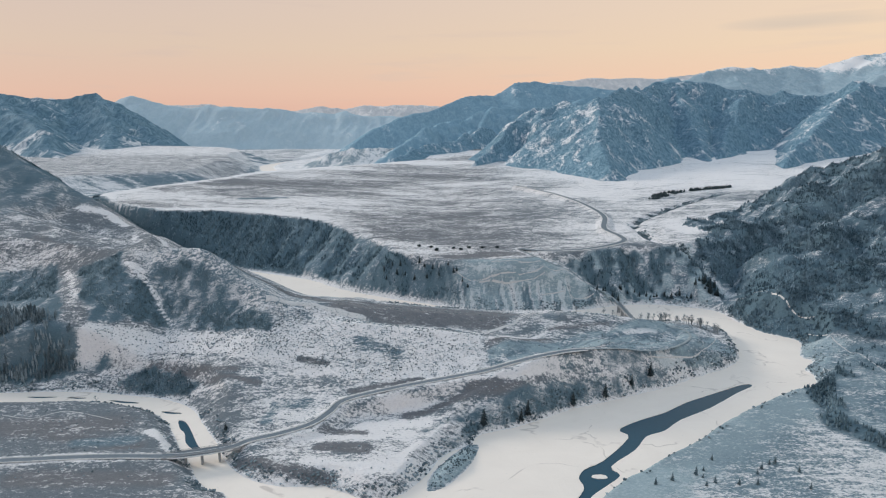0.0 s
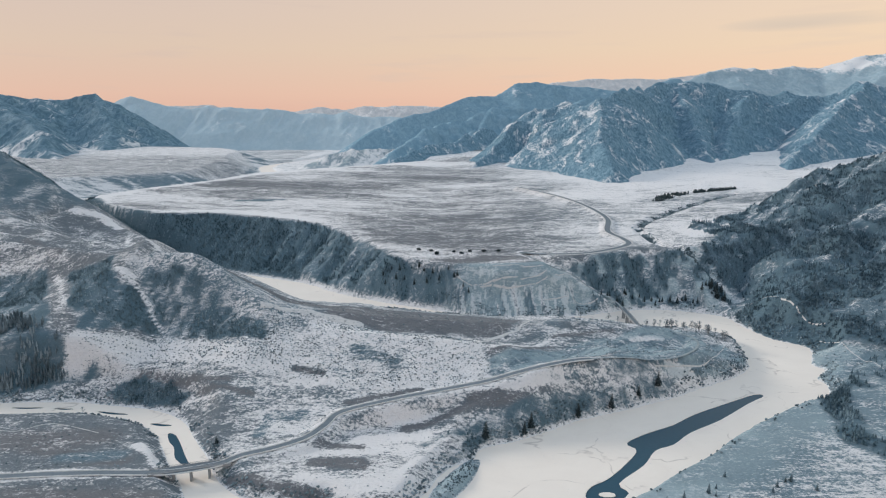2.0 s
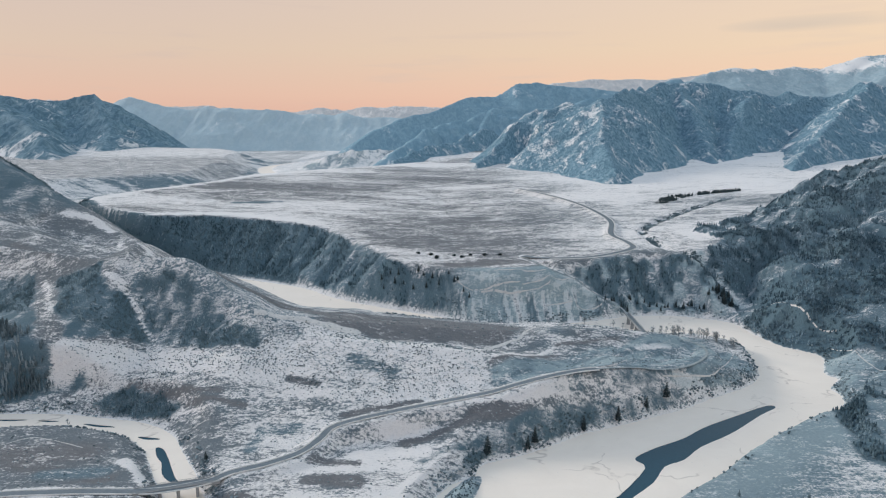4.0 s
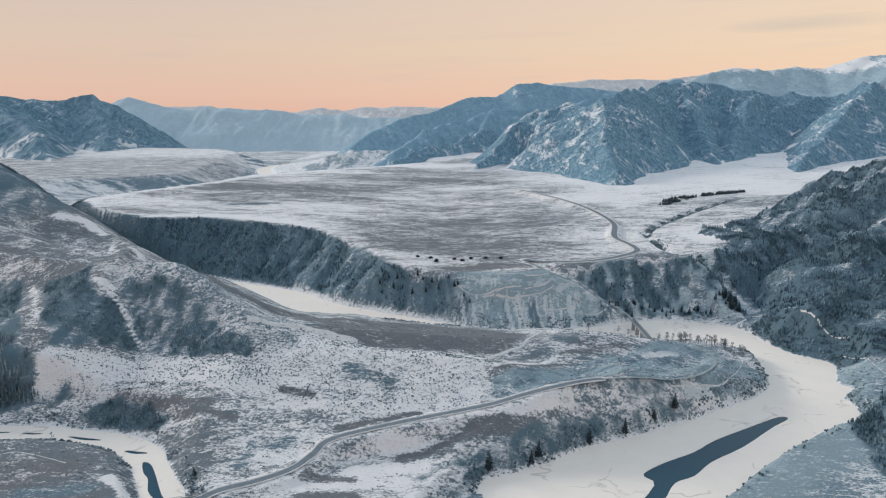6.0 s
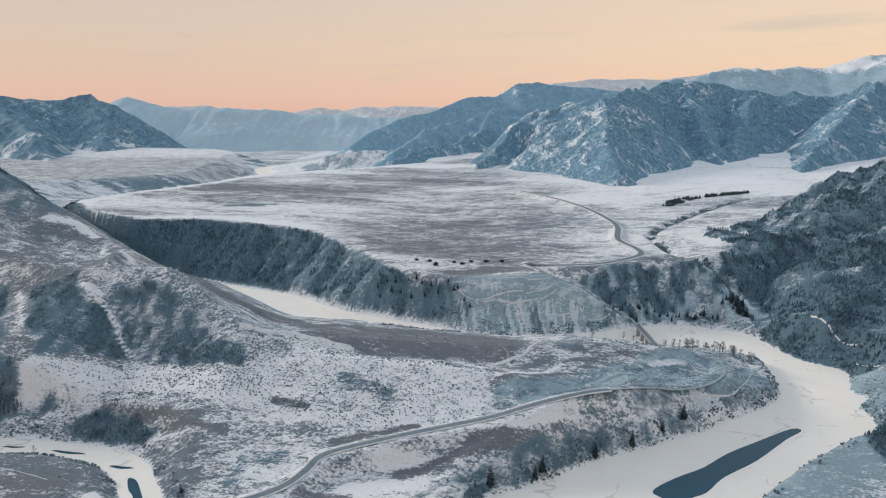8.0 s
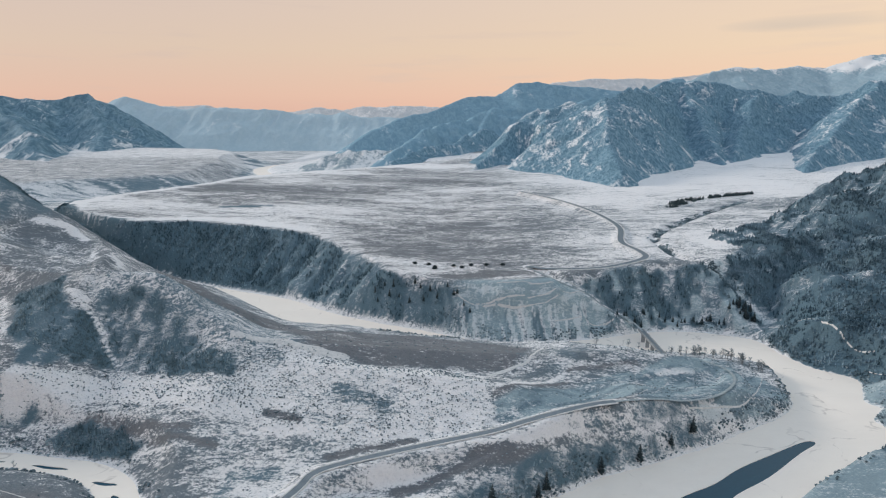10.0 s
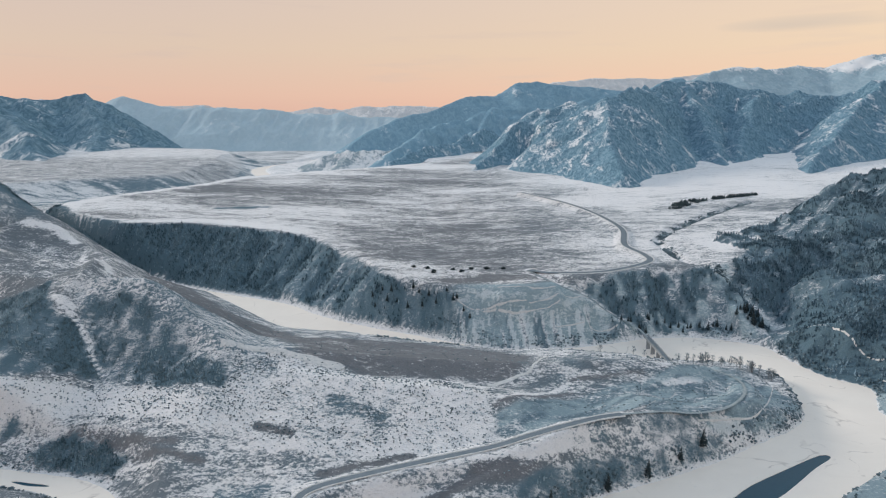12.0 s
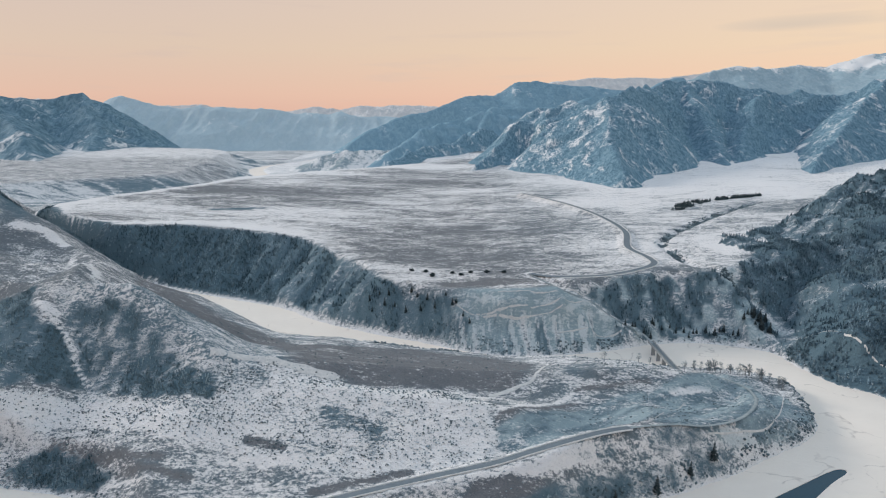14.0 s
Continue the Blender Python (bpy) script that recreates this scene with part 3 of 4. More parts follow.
    # scarp
    near_bank = np.interp(x0, [-350, -265, -204, -144, -75, -20, 37, 86, 138, 200, 280], [893, 820, 768, 718, 698, 682, 664, 650, 642, 642, 615])
    w = smooth(-edge, 0, 6) * smooth(115 + edge, 0, 20) * (y0 > near_bank) * (x > -650) * smooth(-f["wet"], 1, 4)
    dark = np.maximum(dark, w * (0.95 - 0.04 * smooth(x, 120, 170) + (1.3 + 1.2 * smooth(x, 120, 170)) * (ragged - 0.5) * smooth(x, -330, -200) - (0.1 + 0.42 * smooth(f["rib"], 0.55, 0.8)) * smooth(x, -290, -180) - 0.15 * ellipse(x, y, -110, 810, 70, 60, 0)))
    snow, scrub = put(snow, w, 0.24 + 0.10 * smooth(x, 130, 180)), put(scrub, w, 0.95)
    w = ellipse(x, y, 150, 702, 30, 15, 0)
    dark = put(dark, w, 0.25 + 1.6 * (ragged - 0.5))
    w = ellipse(x, y, 82, 702, 82, 42, 0) * smooth(-edge, -14, 0)
    slit = (1 - smooth(fbm(x0 + 0.25 * y0, y0 * 0.08, 3.6, 2, 0.5), 0.38, 0.54)) * smooth(31 - z, 0, 5)
    dark, snow, scrub = put(dark, w, 0.52 * slit + 0.3 * smooth(z, 35, 38) * smooth(45 - z, 0, 3)), put(snow, w, 0.24 + 0.75 * smooth(fbm(x0 + 0.25 * y0, y0 * 0.1, 3.4, 3, 0.6), 0.46, 0.62) * smooth(33 - z, 0, 6) + 0.5 * smooth(fbm(x0 * 0.3, z * 1.6, 6, 3, 0.6), 0.52, 0.66) * smooth(z, 30, 36)), put(scrub, w, 0.95)
    # eastern mountainside and flood plain
    w = smooth(f["east"] - 0.8 * np.maximum(0, z - f["east"]), 8, 16) * smooth(x, 300, 330) * (f["east"] > z - 6)
    vein = fbm(0.28 * (0.87 * x0 + 0.5 * y0), 0.87 * y0 - 0.5 * x0, 24, 5, 0.6, ridged=True)
    dark, scrub, snow = np.maximum(dark, w * (1.05 - (0.55 + 0.55 * smooth(z, 40, 85)) * smooth(vein, 0.64, 0.84) + 1.3 * (fbm(x0 + 0.5 * y0, 0.6 * y0, 24, 4, 0.6) - 0.5))), put(scrub, w, 0.95), put(snow, w, 0.30)
    w = smooth(x - y * 0.55, -40, 5) * smooth(f["east"], 14, 8) * smooth(640 - y, 0, 20) * (x > 60)
    shore = np.interp(x0, [10, 40, 92, 142, 209, 271, 300, 331, 347], [100, 250, 325, 366, 420, 462, 478, 533, 586])
    w = np.maximum(w, smooth(shore + 8 - y0, 0, 10) * smooth(f["east"], 14, 8) * (x0 > 20))
    snow, scrub = put(snow, w, 0.22), put(scrub, w, 1.0)
    plain = w * (1 - smooth(f["step"], -6, 2))
    snow = put(snow, w * smooth(f["step"], -2, 6), 0.24)
    upper = w * smooth(f["step"], -2, 6)
    inland = smooth(shore - y0 + 24 * (ragged - 0.5), 26, 62) * plain
    snow = put(snow, inland, 0.46)
    dark = np.maximum(dark, upper * smooth(y0 - 0.2 * x0, 385, 430) * (0.42 + 1.4 * (ragged - 0.5)))
    # far bench and valley
    w = smooth(f["bench"], -20, 30)
    snow, scrub = put(snow, w, 0.42 + 0.3 * smooth(y, 2500, 2900) * (1 - 0.5 * n1)), put(scrub, w, 0.25)
    w = smooth(-f["bench"], 0, 30) * smooth(200 + f["bench"], 0, 40) * (x < -440)
    snow, scrub = put(snow, w, 0.10 + 0.6 * smooth(f["bench_rib"], 0.55, 0.85)), put(scrub, w, 0.95)
    w = smooth(y, 2300, 2600) * (x > -760)
    snow = put(snow, w, 0.72)
    for strokes, level in ((SNOW_FIELDS + SNOW_BELOW, 1), (BROWN_FIELDS + BROWN_LOW, 2), (TEAL_FIELDS, 3), (DARK_FIELDS, 4)):
        for ax, ay, bx, by, wide in strokes:
            m = 1 - smooth(along([(ax, ay), (bx, by)], 0.6 * x0 + 0.4 * x, 0.6 * y0 + 0.4 * y)[0], 0.4 * wide, 1.5 * wide)
            if level == 1:
                snow, dark = put(snow, m, 1.08 if wide > 2 else 0.8), put(dark, m, 0.0)
            elif level == 2:
                snow, scrub = put(snow, m, 0.12), put(scrub, m, 0.05)
            elif level == 3:
                snow, scrub = put(snow, m, 0.20), put(scrub, m, 0.95)
            else:
                dark, scrub = np.maximum(dark, (level_of(ax, ay) + 0.6 * (n2 - 0.45) + 1.3 * (ragged - 0.5)) * m), put(scrub, m, 0.9)
    m = np.maximum(1 - smooth(along(EAST_GULLY, x, y)[0], 9, 22), 1 - smooth(along(LOWER_GULLY, x, y)[0], 3, 8))
    m = np.maximum(m, 1 - smooth(along([(317, 703), (314, 687)], x0, y0)[0], 1.5, 4))
    snow, dark = put(snow, m, 0.58), put(dark, 0.8 * m, 0.0)
    # thick growth on the bluff of the near bank
    w = smooth(-f["wet"], 1, 3) * (1 - smooth(-f["wet"], 6, 12)) * smooth(x0, -15, 5) * smooth(190 - x0, 0, 25) * (y0 < 505) * (y0 > 380)
    dark, scrub = np.maximum(dark, w * (0.48 + 1.5 * (ragged - 0.5))), put(scrub, w, 0.95)
    w = smooth(-x0, 430, 480) * (1 - smooth(edge + 14 * (ragged - 0.5), 10, 20)) * (edge > -60) * (y0 < 1100) * smooth(-f["wet"], 1, 4)
    dark, scrub = np.maximum(dark, 0.9 * w), put(scrub, w, 0.95)
    # verges, banks and bare river bed
    x, y = x0, y0
    d = np.minimum(along(ROAD, x, y)[0], along(PLATEAU_ROAD, x, y)[0])
    w = smooth(d, 2.2, 3.2) * (1 - smooth(d, 4, 6.5)) * (1 - smooth(x, 105, 120) * (y < 630))
    snow, dark = put(snow, w, 0.72), put(dark, w, 0)
    w = smooth(f["wet"], -1.5, 0.5)
    snow, dark = put(snow, w, 1.0), put(dark, w, 0.0)
    w = smooth(f["bar"], -0.05, 0.1)
    snow, scrub, dark = put(snow, w, 0.2), put(scrub, w, 1.0), put(dark, w, 0.1)
    # even hoar frost over low growth and worked slopes
    hoar = np.zeros(x.shape)
    hoar = np.maximum(hoar, 0.85 * (plain - 0.8 * inland) * (0.55 + 0.45 * smooth(fbm(x, y, 60, 4), 0.35, 0.6)))
    hoar = np.maximum(hoar, ellipse(x, y, 82, 702, 80, 40, 0) * smooth(-edge, -14, 0) * smooth(z, 1, 3) * (0.62 - 0.45 * slit))
    hoar = np.maximum(hoar, 0.8 * smooth(f["bar"], -0.05, 0.1))
    hoar = np.maximum(hoar, 0.7 * smooth(-edge, 0, 6) * smooth(90 + edge, 0, 20) * smooth(x, 120, 150) * smooth(345 - x, 0, 20) * (y > 660) * smooth(fbm(x, y, 12, 3, 0.6), 0.4, 0.6))
    cuts = np.maximum(smooth(inside(CUT_SLOPE, x, y), -2, 2), smooth(inside(TIP_SLOPE, x, y), -2, 2))
    hoar = np.maximum(hoar, 0.62 * cuts * smooth(fbm(0.87 * x + 0.5 * y, 4 * (0.87 * y - 0.5 * x), 24, 4, 0.6), 0.36, 0.6))
    hoar = np.maximum(hoar, 0.25 * upper * smooth(fbm(x, y, 15, 4, 0.6), 0.34, 0.56))
    f["hoar"] = hoar * smooth(-f["wet"], 0, 2) * (1 - smooth(dark, 0.3, 0.6))
    return snow, scrub, dark


# ---------------------------------------------------------------- mesh helpers
def mesh_from(name, verts, faces, material, smooth_shade=True):
    me = bpy.data.meshes.new(name)
    verts, faces = np.asarray(verts, np.float32), np.asarray(faces, np.int32)
    k = faces.shape[1]
    me.vertices.add(len(verts))
    me.vertices.foreach_set("co", verts.ravel())
    me.loops.add(faces.size)
    me.loops.foreach_set("vertex_index", faces.ravel())
    me.polygons.add(len(faces))
    me.polygons.foreach_set("loop_start", np.arange(0, faces.size, k, dtype=np.int32))
    me.polygons.foreach_set("use_smooth", np.full(len(faces), smooth_shade))
    me.materials.append(material)
    me.update(calc_edges=True)
    me.validate()
    return me


def set_cover(me, r, g, b, a=None):
    at = me.attributes.new("cover", "FLOAT_COLOR", "POINT")
    at.data.foreach_set("color", np.stack([r, g, b, np.ones_like(r) if a is None else a], 1).astype(np.float32).ravel())


def grid_faces(rows, cols):
    i = np.arange(rows * cols).reshape(rows, cols)
    return np.stack([i[:-1, :-1], i[:-1, 1:], i[1:, 1:], i[1:, :-1]], -1).reshape(-1, 4)


def part(name, bm, material, parent, label=""):
    me = bpy.data.meshes.new(name)
    bm.to_mesh(me)
    bm.free()
    me.materials.append(material)
    ob = new(name, me)
    ob.parent = parent
    return tagged(ob, label)


# ---------------------------------------------------------------- ground
def build_ground():
    k = 4.0
    s = np.linspace(-1, 1, 860)
    xs = 5300 * np.sinh(k * s) / math.sinh(k)
    ys = list(np.linspace(-3000, 300, 34))
    while ys[-1] < 4990:
        ys.append(ys[-1] + max(1.6, 0.0045 * ys[-1]))
    ys = np.array(ys)
    x, y = np.meshgrid(xs, ys)
    f = fields(x, y)
    snow, scrub, dark = growth(x, y, f)
    f["snow"], f["scrub"], f["dark"] = snow, scrub, dark
    verts, faces = np.stack([x, y, f["z"]], -1).reshape(-1, 3), grid_faces(len(ys), len(xs))
    east = ((f["east"] > f["z"] - 7) & (f["east"] > 12) & (x > 300) & (y < 1100)).ravel()
    west = ((f["hill"] > f["z"] - 7) & (f["hill"] > f["terrace"] + 3) & (f["hill"] > 26) & (f["edge"] < -60) & (x < -150)).ravel()
    zone = np.where(east[faces].all(1), 1, np.where(west[faces].all(1), 2, 0))
    layers = [a.ravel() for a in (snow, scrub, dark, f["hoar"])]
    for k, name, label, category in ((0, "ground", "snow-dusted valley floor with river terraces and broad plateau", "ground"),
                                     (1, "mountainside_east", "steep dark mountainside with frosted scrub and forest", "mountainside"),
                                     (2, "hill_west", "bare brown and snowy hill with a steep shoulder", "hill")):
        some = faces[zone == k]
        used = np.unique(some)
        remap = np.full(len(verts), -1)
        remap[used] = np.arange(len(used))
        me = mesh_from(name, verts[used], remap[some], M_GROUND)
        set_cover(me, *(a[used] for a in layers))
        tagged(new(name, me), label, category, kind="structure")
    return xs, ys, f


GX, GY, GF = build_ground()


def ground_at(x, y, what="z"):
    """Bilinear height (or another field) of the ground sheet."""
    x, y = np.atleast_1d(np.asarray(x, float)), np.atleast_1d(np.asarray(y, float))
    i = np.clip(np.searchsorted(GX, x) - 1, 0, len(GX) - 2)
    j = np.clip(np.searchsorted(GY, y) - 1, 0, len(GY) - 2)
    u, v = (x - GX[i]) / (GX[i + 1] - GX[i]), (y - GY[j]) / (GY[j + 1] - GY[j])
    g = GF[what]
    return (g[j, i] * (1 - u) + g[j, i + 1] * u) * (1 - v) + (g[j + 1, i] * (1 - u) + g[j + 1, i + 1] * u) * v


# ---------------------------------------------------------------- river ice and open water
LEAD = rounded([(251, 480), (245, 483), (216, 467), (185, 449), (164, 433), (142, 421), (126, 410), (123, 404), (126, 395), (102, 366),
                (88, 356), (82, 346), (83, 336), (77, 325), (60, 300), (30, 250), (40, 245), (75, 306), (84, 325), (95, 336),
                (108, 349), (105, 359), (126, 379), (139, 397), (154, 405), (171, 421), (200, 440), (233, 467)], 3, True)
SIDE_LEAD = rounded([(-190, 420), (-184, 418), (-175, 405), (-169, 395), (-162, 384), (-156, 377), (-163, 379), (-172, 388), (-178, 401), (-184, 408)], 3, True)
SLITS = [((-209, 434), (-192, 431), 1.6), ((-257, 453), (-231, 448), 1.5), ((-325, 459), (-300, 459), 1.3), ((-292, 458), (-276, 457), 1.2), ((-100, 341), (-88, 339), 1.2)]


def sheet(outlines, z, thick):
    """A flat sheet with holes, with sides of its thickness."""
    from mathutils.geometry import tessellate_polygon
    flat = [Vector((p[0], p[1], 0)) for o in outlines for p in o]
    tris = tessellate_polygon([[Vector((p[0], p[1], 0)) for p in o] for o in outlines])
    bm = bmesh.new()
    top = [bm.verts.new((v.x, v.y, z)) for v in flat]
    low = [bm.verts.new((v.x, v.y, z - thick)) for v in flat]
    for t in tris:
        if len(set(t)) == 3:
            try:
                bm.faces.new([top[i] for i in t])
            except ValueError:
                pass
    start = 0
    for o in outlines:
        n = len(o)
        for i in range(n):
            a, b = start + i, start + (i + 1) % n
            bm.faces.new((top[a], top[b], low[b], low[a]))
        start += n
    bmesh.ops.recalc_face_normals(bm, faces=bm.faces)
    return bm


def setting(name, bm, material, label, category):
    me = bpy.data.meshes.new(name)
    bm.to_mesh(me)
    bm.free()
    me.materials.append(material)
    return tagged(new(name, me), label, category, kind="structure")


def grown(outline, by):
    p = np.array(outline)
    d = np.roll(p, -1, 0) - np.roll(p, 1, 0)
    n = np.stack([d[:, 1], -d[:, 0]], 1)
    n /= np.linalg.norm(n, axis=1)[:, None] + 1e-9
    area = 0.5 * np.sum(p[:, 0] * np.roll(p[:, 1], -1) - np.roll(p[:, 0], -1) * p[:, 1])
    return p + n * by * (1 if area > 0 else -1)


def build_river():
    slits = []
    for (ax, ay), (bx, by), w in SLITS:
        c, r = np.array(((ax + bx) / 2, (ay + by) / 2)), math.hypot(bx - ax, by - ay) / 2
        e = np.array((bx - ax, by - ay)) / (2 * r)
        slits.append(np.array([c + e * r * math.cos(a) + np.array((-e[1], e[0])) * w * math.sin(a) * (1 + 0.3 * math.sin(3 * a)) for a in np.linspace(0, 2 * math.pi, 15)[:-1]]))
    box = np.array([(-760, -420), (380, -420), (380, 1250), (-760, 1250)])
    setting("water_ice", sheet([box, LEAD, SIDE_LEAD] + slits, 0.0, 0.45), M_ICE, "snow-covered cream-white ice sheet of the winding frozen river", "river ice")
    far = np.array([(-1000, 1250.5), (-380, 1250.5), (-380, 4200), (-1000, 4200)])
    setting("water_ice_upper", sheet([far], 0.0, 0.45), M_ICE, "pale ice of the distant upper river", "river ice")
    setting("water", sheet([np.array([(-330, 235), (300, 235), (300, 500), (-330, 500)])], -0.35, 0.3), M_WATER, "dark teal open water in the gap of the ice", "water")
    rnd = random.Random(3)
    bm = sheet([np.array([(95 + 4.4 * math.cos(a) * (1 + 0.2 * rnd.random()), 347.5 + 2.2 * math.sin(a) * (1 + 0.25 * rnd.random())) for a in np.linspace(0, 2 * math.pi, 17)[:-1]])], 0.0, 0.4)
    setting("ice_floe", bm, M_ICE, "small white ice floe in the open water", "ice floe")


build_river()


# ---------------------------------------------------------------- mountains
def mountain(name, label, ridges, area, size, material, flank, amp, grain, floor, snow_low=0.35, sharp=0.0, snow_top=None, rib_amp=0.0):
    """A massif as its own sheet: falling flanks off its crests, cut by gullies, open where the ground covers it."""
    x0, x1, y0, y1 = area
    nx, ny = int((x1 - x0) / size), int((y1 - y0) / size)
    x, y = np.meshgrid(np.linspace(x0, x1, nx), np.linspace(y0, y1, ny))
    wx = x + 0.35 * grain * (fbm(x, y, grain * 2.2, 4) - 0.5)
    wy = y + 0.35 * grain * (fbm(x + 999, y, grain * 2.2, 4) - 0.5)
    z = np.full(x.shape, -1e4)
    for r in ridges:
        z = np.maximum(z, ridge(r, flank, flank, wx, wy))
    lift = smooth(z, floor - 10, floor + 90)
    near, run, gone = np.full(x.shape, 1e9), np.zeros(x.shape), 0.0
    for r in ridges:
        d, _, w = along(r, wx, wy)
        run = np.where(d < near, w + gone, run)
        near = np.minimum(near, d)
        gone += 1777.0
    rib = fbm(run, 0.22 * near, grain * 0.42, 4, 0.5, ridged=True)
    z = z + rib_amp * (rib - 0.62) * lift * smooth(near, 0, grain * 0.35)
    rg = fbm(wx, wy, grain, 6, 0.47, ridged=True)
    z = z + amp * (rg - 0.62) * (0.25 + 0.75 * lift) * (1 - sharp * smooth(z, floor + 120, floor + 300))
    gy, gx = np.gradient(z, size)
    slope = np.hypot(gx, gy)
    facing = np.clip(0.5 + 0.55 * gx / (slope + 0.3), 0, 1)
    snow = 1.8 * snow_low * (1 - smooth(z + 110 * (fbm(x, y, grain * 0.3, 4, 0.6) - 0.5), floor, floor + 105)) + 0.55 * rg * (1 - 0.4 * smooth(slope, 0.5, 1.3)) + 0.10 * (facing - 0.5) + 0.5 * (fbm(x, y, grain * 0.8, 4, 0.6) - 0.5)
    snow = snow + 0.009 * rib_amp * (rib - 0.6)
    if snow_top is not None:
        snow = snow + 0.75 * smooth(z + 40 * (rg - 0.5), snow_top, snow_top + 90)
    keep = (z > floor - 25).ravel()
    faces = grid_faces(ny, nx)
    faces = faces[keep[faces].any(1)]
    used = np.unique(faces)
    remap = np.full(nx * ny, -1)
    remap[used] = np.arange(len(used))
    me = mesh_from(name, np.stack([x, y, z], -1).reshape(-1, 3)[used], remap[faces], material)
    set_cover(me, snow.ravel()[used], rg.ravel()[used], slope.ravel()[used])
    return tagged(new(name, me), label, "mountain", kind="structure")


mountain("mountain_crag", "rugged rocky massif tinted blue for haze, streaked with frost and snow", [
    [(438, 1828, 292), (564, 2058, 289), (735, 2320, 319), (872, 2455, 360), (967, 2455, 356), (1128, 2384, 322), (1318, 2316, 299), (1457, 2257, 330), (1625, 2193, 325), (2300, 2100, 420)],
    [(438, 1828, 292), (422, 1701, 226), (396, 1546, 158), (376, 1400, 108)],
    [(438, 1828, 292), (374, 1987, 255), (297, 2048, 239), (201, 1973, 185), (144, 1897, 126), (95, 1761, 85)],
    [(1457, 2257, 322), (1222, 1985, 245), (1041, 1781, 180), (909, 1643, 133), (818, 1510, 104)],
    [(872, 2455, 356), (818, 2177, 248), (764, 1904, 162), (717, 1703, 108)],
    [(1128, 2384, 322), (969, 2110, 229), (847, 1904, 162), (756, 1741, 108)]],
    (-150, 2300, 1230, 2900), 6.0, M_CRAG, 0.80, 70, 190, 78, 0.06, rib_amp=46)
mountain("mountain_toe", "dark low rocky spur at the foot of the range", [
    [(192, 2546, 180), (32, 2281, 135), (-81, 2086, 120), (-141, 1889, 90), (-165, 1783, 68)]],
    (-420, 500, 1700, 2700), 7.0, M_CRAG, 0.7, 40, 110, 60, 0.02, rib_amp=24)
# Middle slope: haze comes from the blue material, no air in between.
mountain("mountain_middle", "wooded mountain slope coloured blue for haze, with pale ribs", [
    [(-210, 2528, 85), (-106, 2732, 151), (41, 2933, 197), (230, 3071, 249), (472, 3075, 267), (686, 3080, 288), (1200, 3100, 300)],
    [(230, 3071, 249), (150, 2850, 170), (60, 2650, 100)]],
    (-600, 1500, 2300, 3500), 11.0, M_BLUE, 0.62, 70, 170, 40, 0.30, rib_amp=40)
mountain("hill_snowy", "low snow-covered hill cut by dark gullies", [
    [(-560, 2660, 22), (-474, 2700, 66), (-380, 2740, 84), (-260, 2780, 82), (-150, 2800, 74)],
    [(-380, 2740, 84), (-400, 2600, 40), (-410, 2520, 8)]],
    (-900, 150, 2200, 3000), 7.0, M_DRIFT, 0.42, 18, 60, 2, 0.1, rib_amp=26)
# Distant range, its haze painted as blue base colour.
mountain("mountain_blue", "smooth distant mountain range coloured blue for haze under the dusk sky", [
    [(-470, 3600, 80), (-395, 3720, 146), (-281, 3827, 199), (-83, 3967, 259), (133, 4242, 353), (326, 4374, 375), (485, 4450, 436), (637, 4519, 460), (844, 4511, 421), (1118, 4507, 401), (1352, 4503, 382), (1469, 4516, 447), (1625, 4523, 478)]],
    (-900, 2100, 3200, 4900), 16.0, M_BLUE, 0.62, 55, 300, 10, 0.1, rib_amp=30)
# Paleness below the snowy tops is haze put into the colour.
mountain("mountain_east_far", "distant mountain range coloured pale for haze, with snowy tops", [
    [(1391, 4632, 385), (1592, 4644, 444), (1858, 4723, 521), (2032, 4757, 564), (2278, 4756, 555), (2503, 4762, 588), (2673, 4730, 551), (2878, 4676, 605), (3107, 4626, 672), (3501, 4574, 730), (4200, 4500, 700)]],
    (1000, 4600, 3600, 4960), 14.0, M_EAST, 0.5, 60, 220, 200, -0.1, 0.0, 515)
# Faintness of this skyline is painted, through its pale rock tone.
mountain("mountain_faint", "snowy skyline far behind the ranges, coloured faint for haze", [
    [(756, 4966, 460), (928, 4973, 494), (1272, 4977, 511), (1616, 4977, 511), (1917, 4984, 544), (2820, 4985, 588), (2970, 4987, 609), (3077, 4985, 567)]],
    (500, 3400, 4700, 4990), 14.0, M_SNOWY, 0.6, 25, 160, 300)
mountain("mountain_west", "rocky mountain group in the west, tinted dark blue for haze", [
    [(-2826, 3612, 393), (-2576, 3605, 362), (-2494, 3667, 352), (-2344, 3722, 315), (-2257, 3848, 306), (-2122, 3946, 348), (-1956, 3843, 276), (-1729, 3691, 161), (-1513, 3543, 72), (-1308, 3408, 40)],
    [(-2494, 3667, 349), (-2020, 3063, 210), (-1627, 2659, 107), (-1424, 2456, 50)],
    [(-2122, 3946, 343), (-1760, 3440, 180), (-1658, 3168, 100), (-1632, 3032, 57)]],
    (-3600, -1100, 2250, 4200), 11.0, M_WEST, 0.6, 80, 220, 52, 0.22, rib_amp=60)
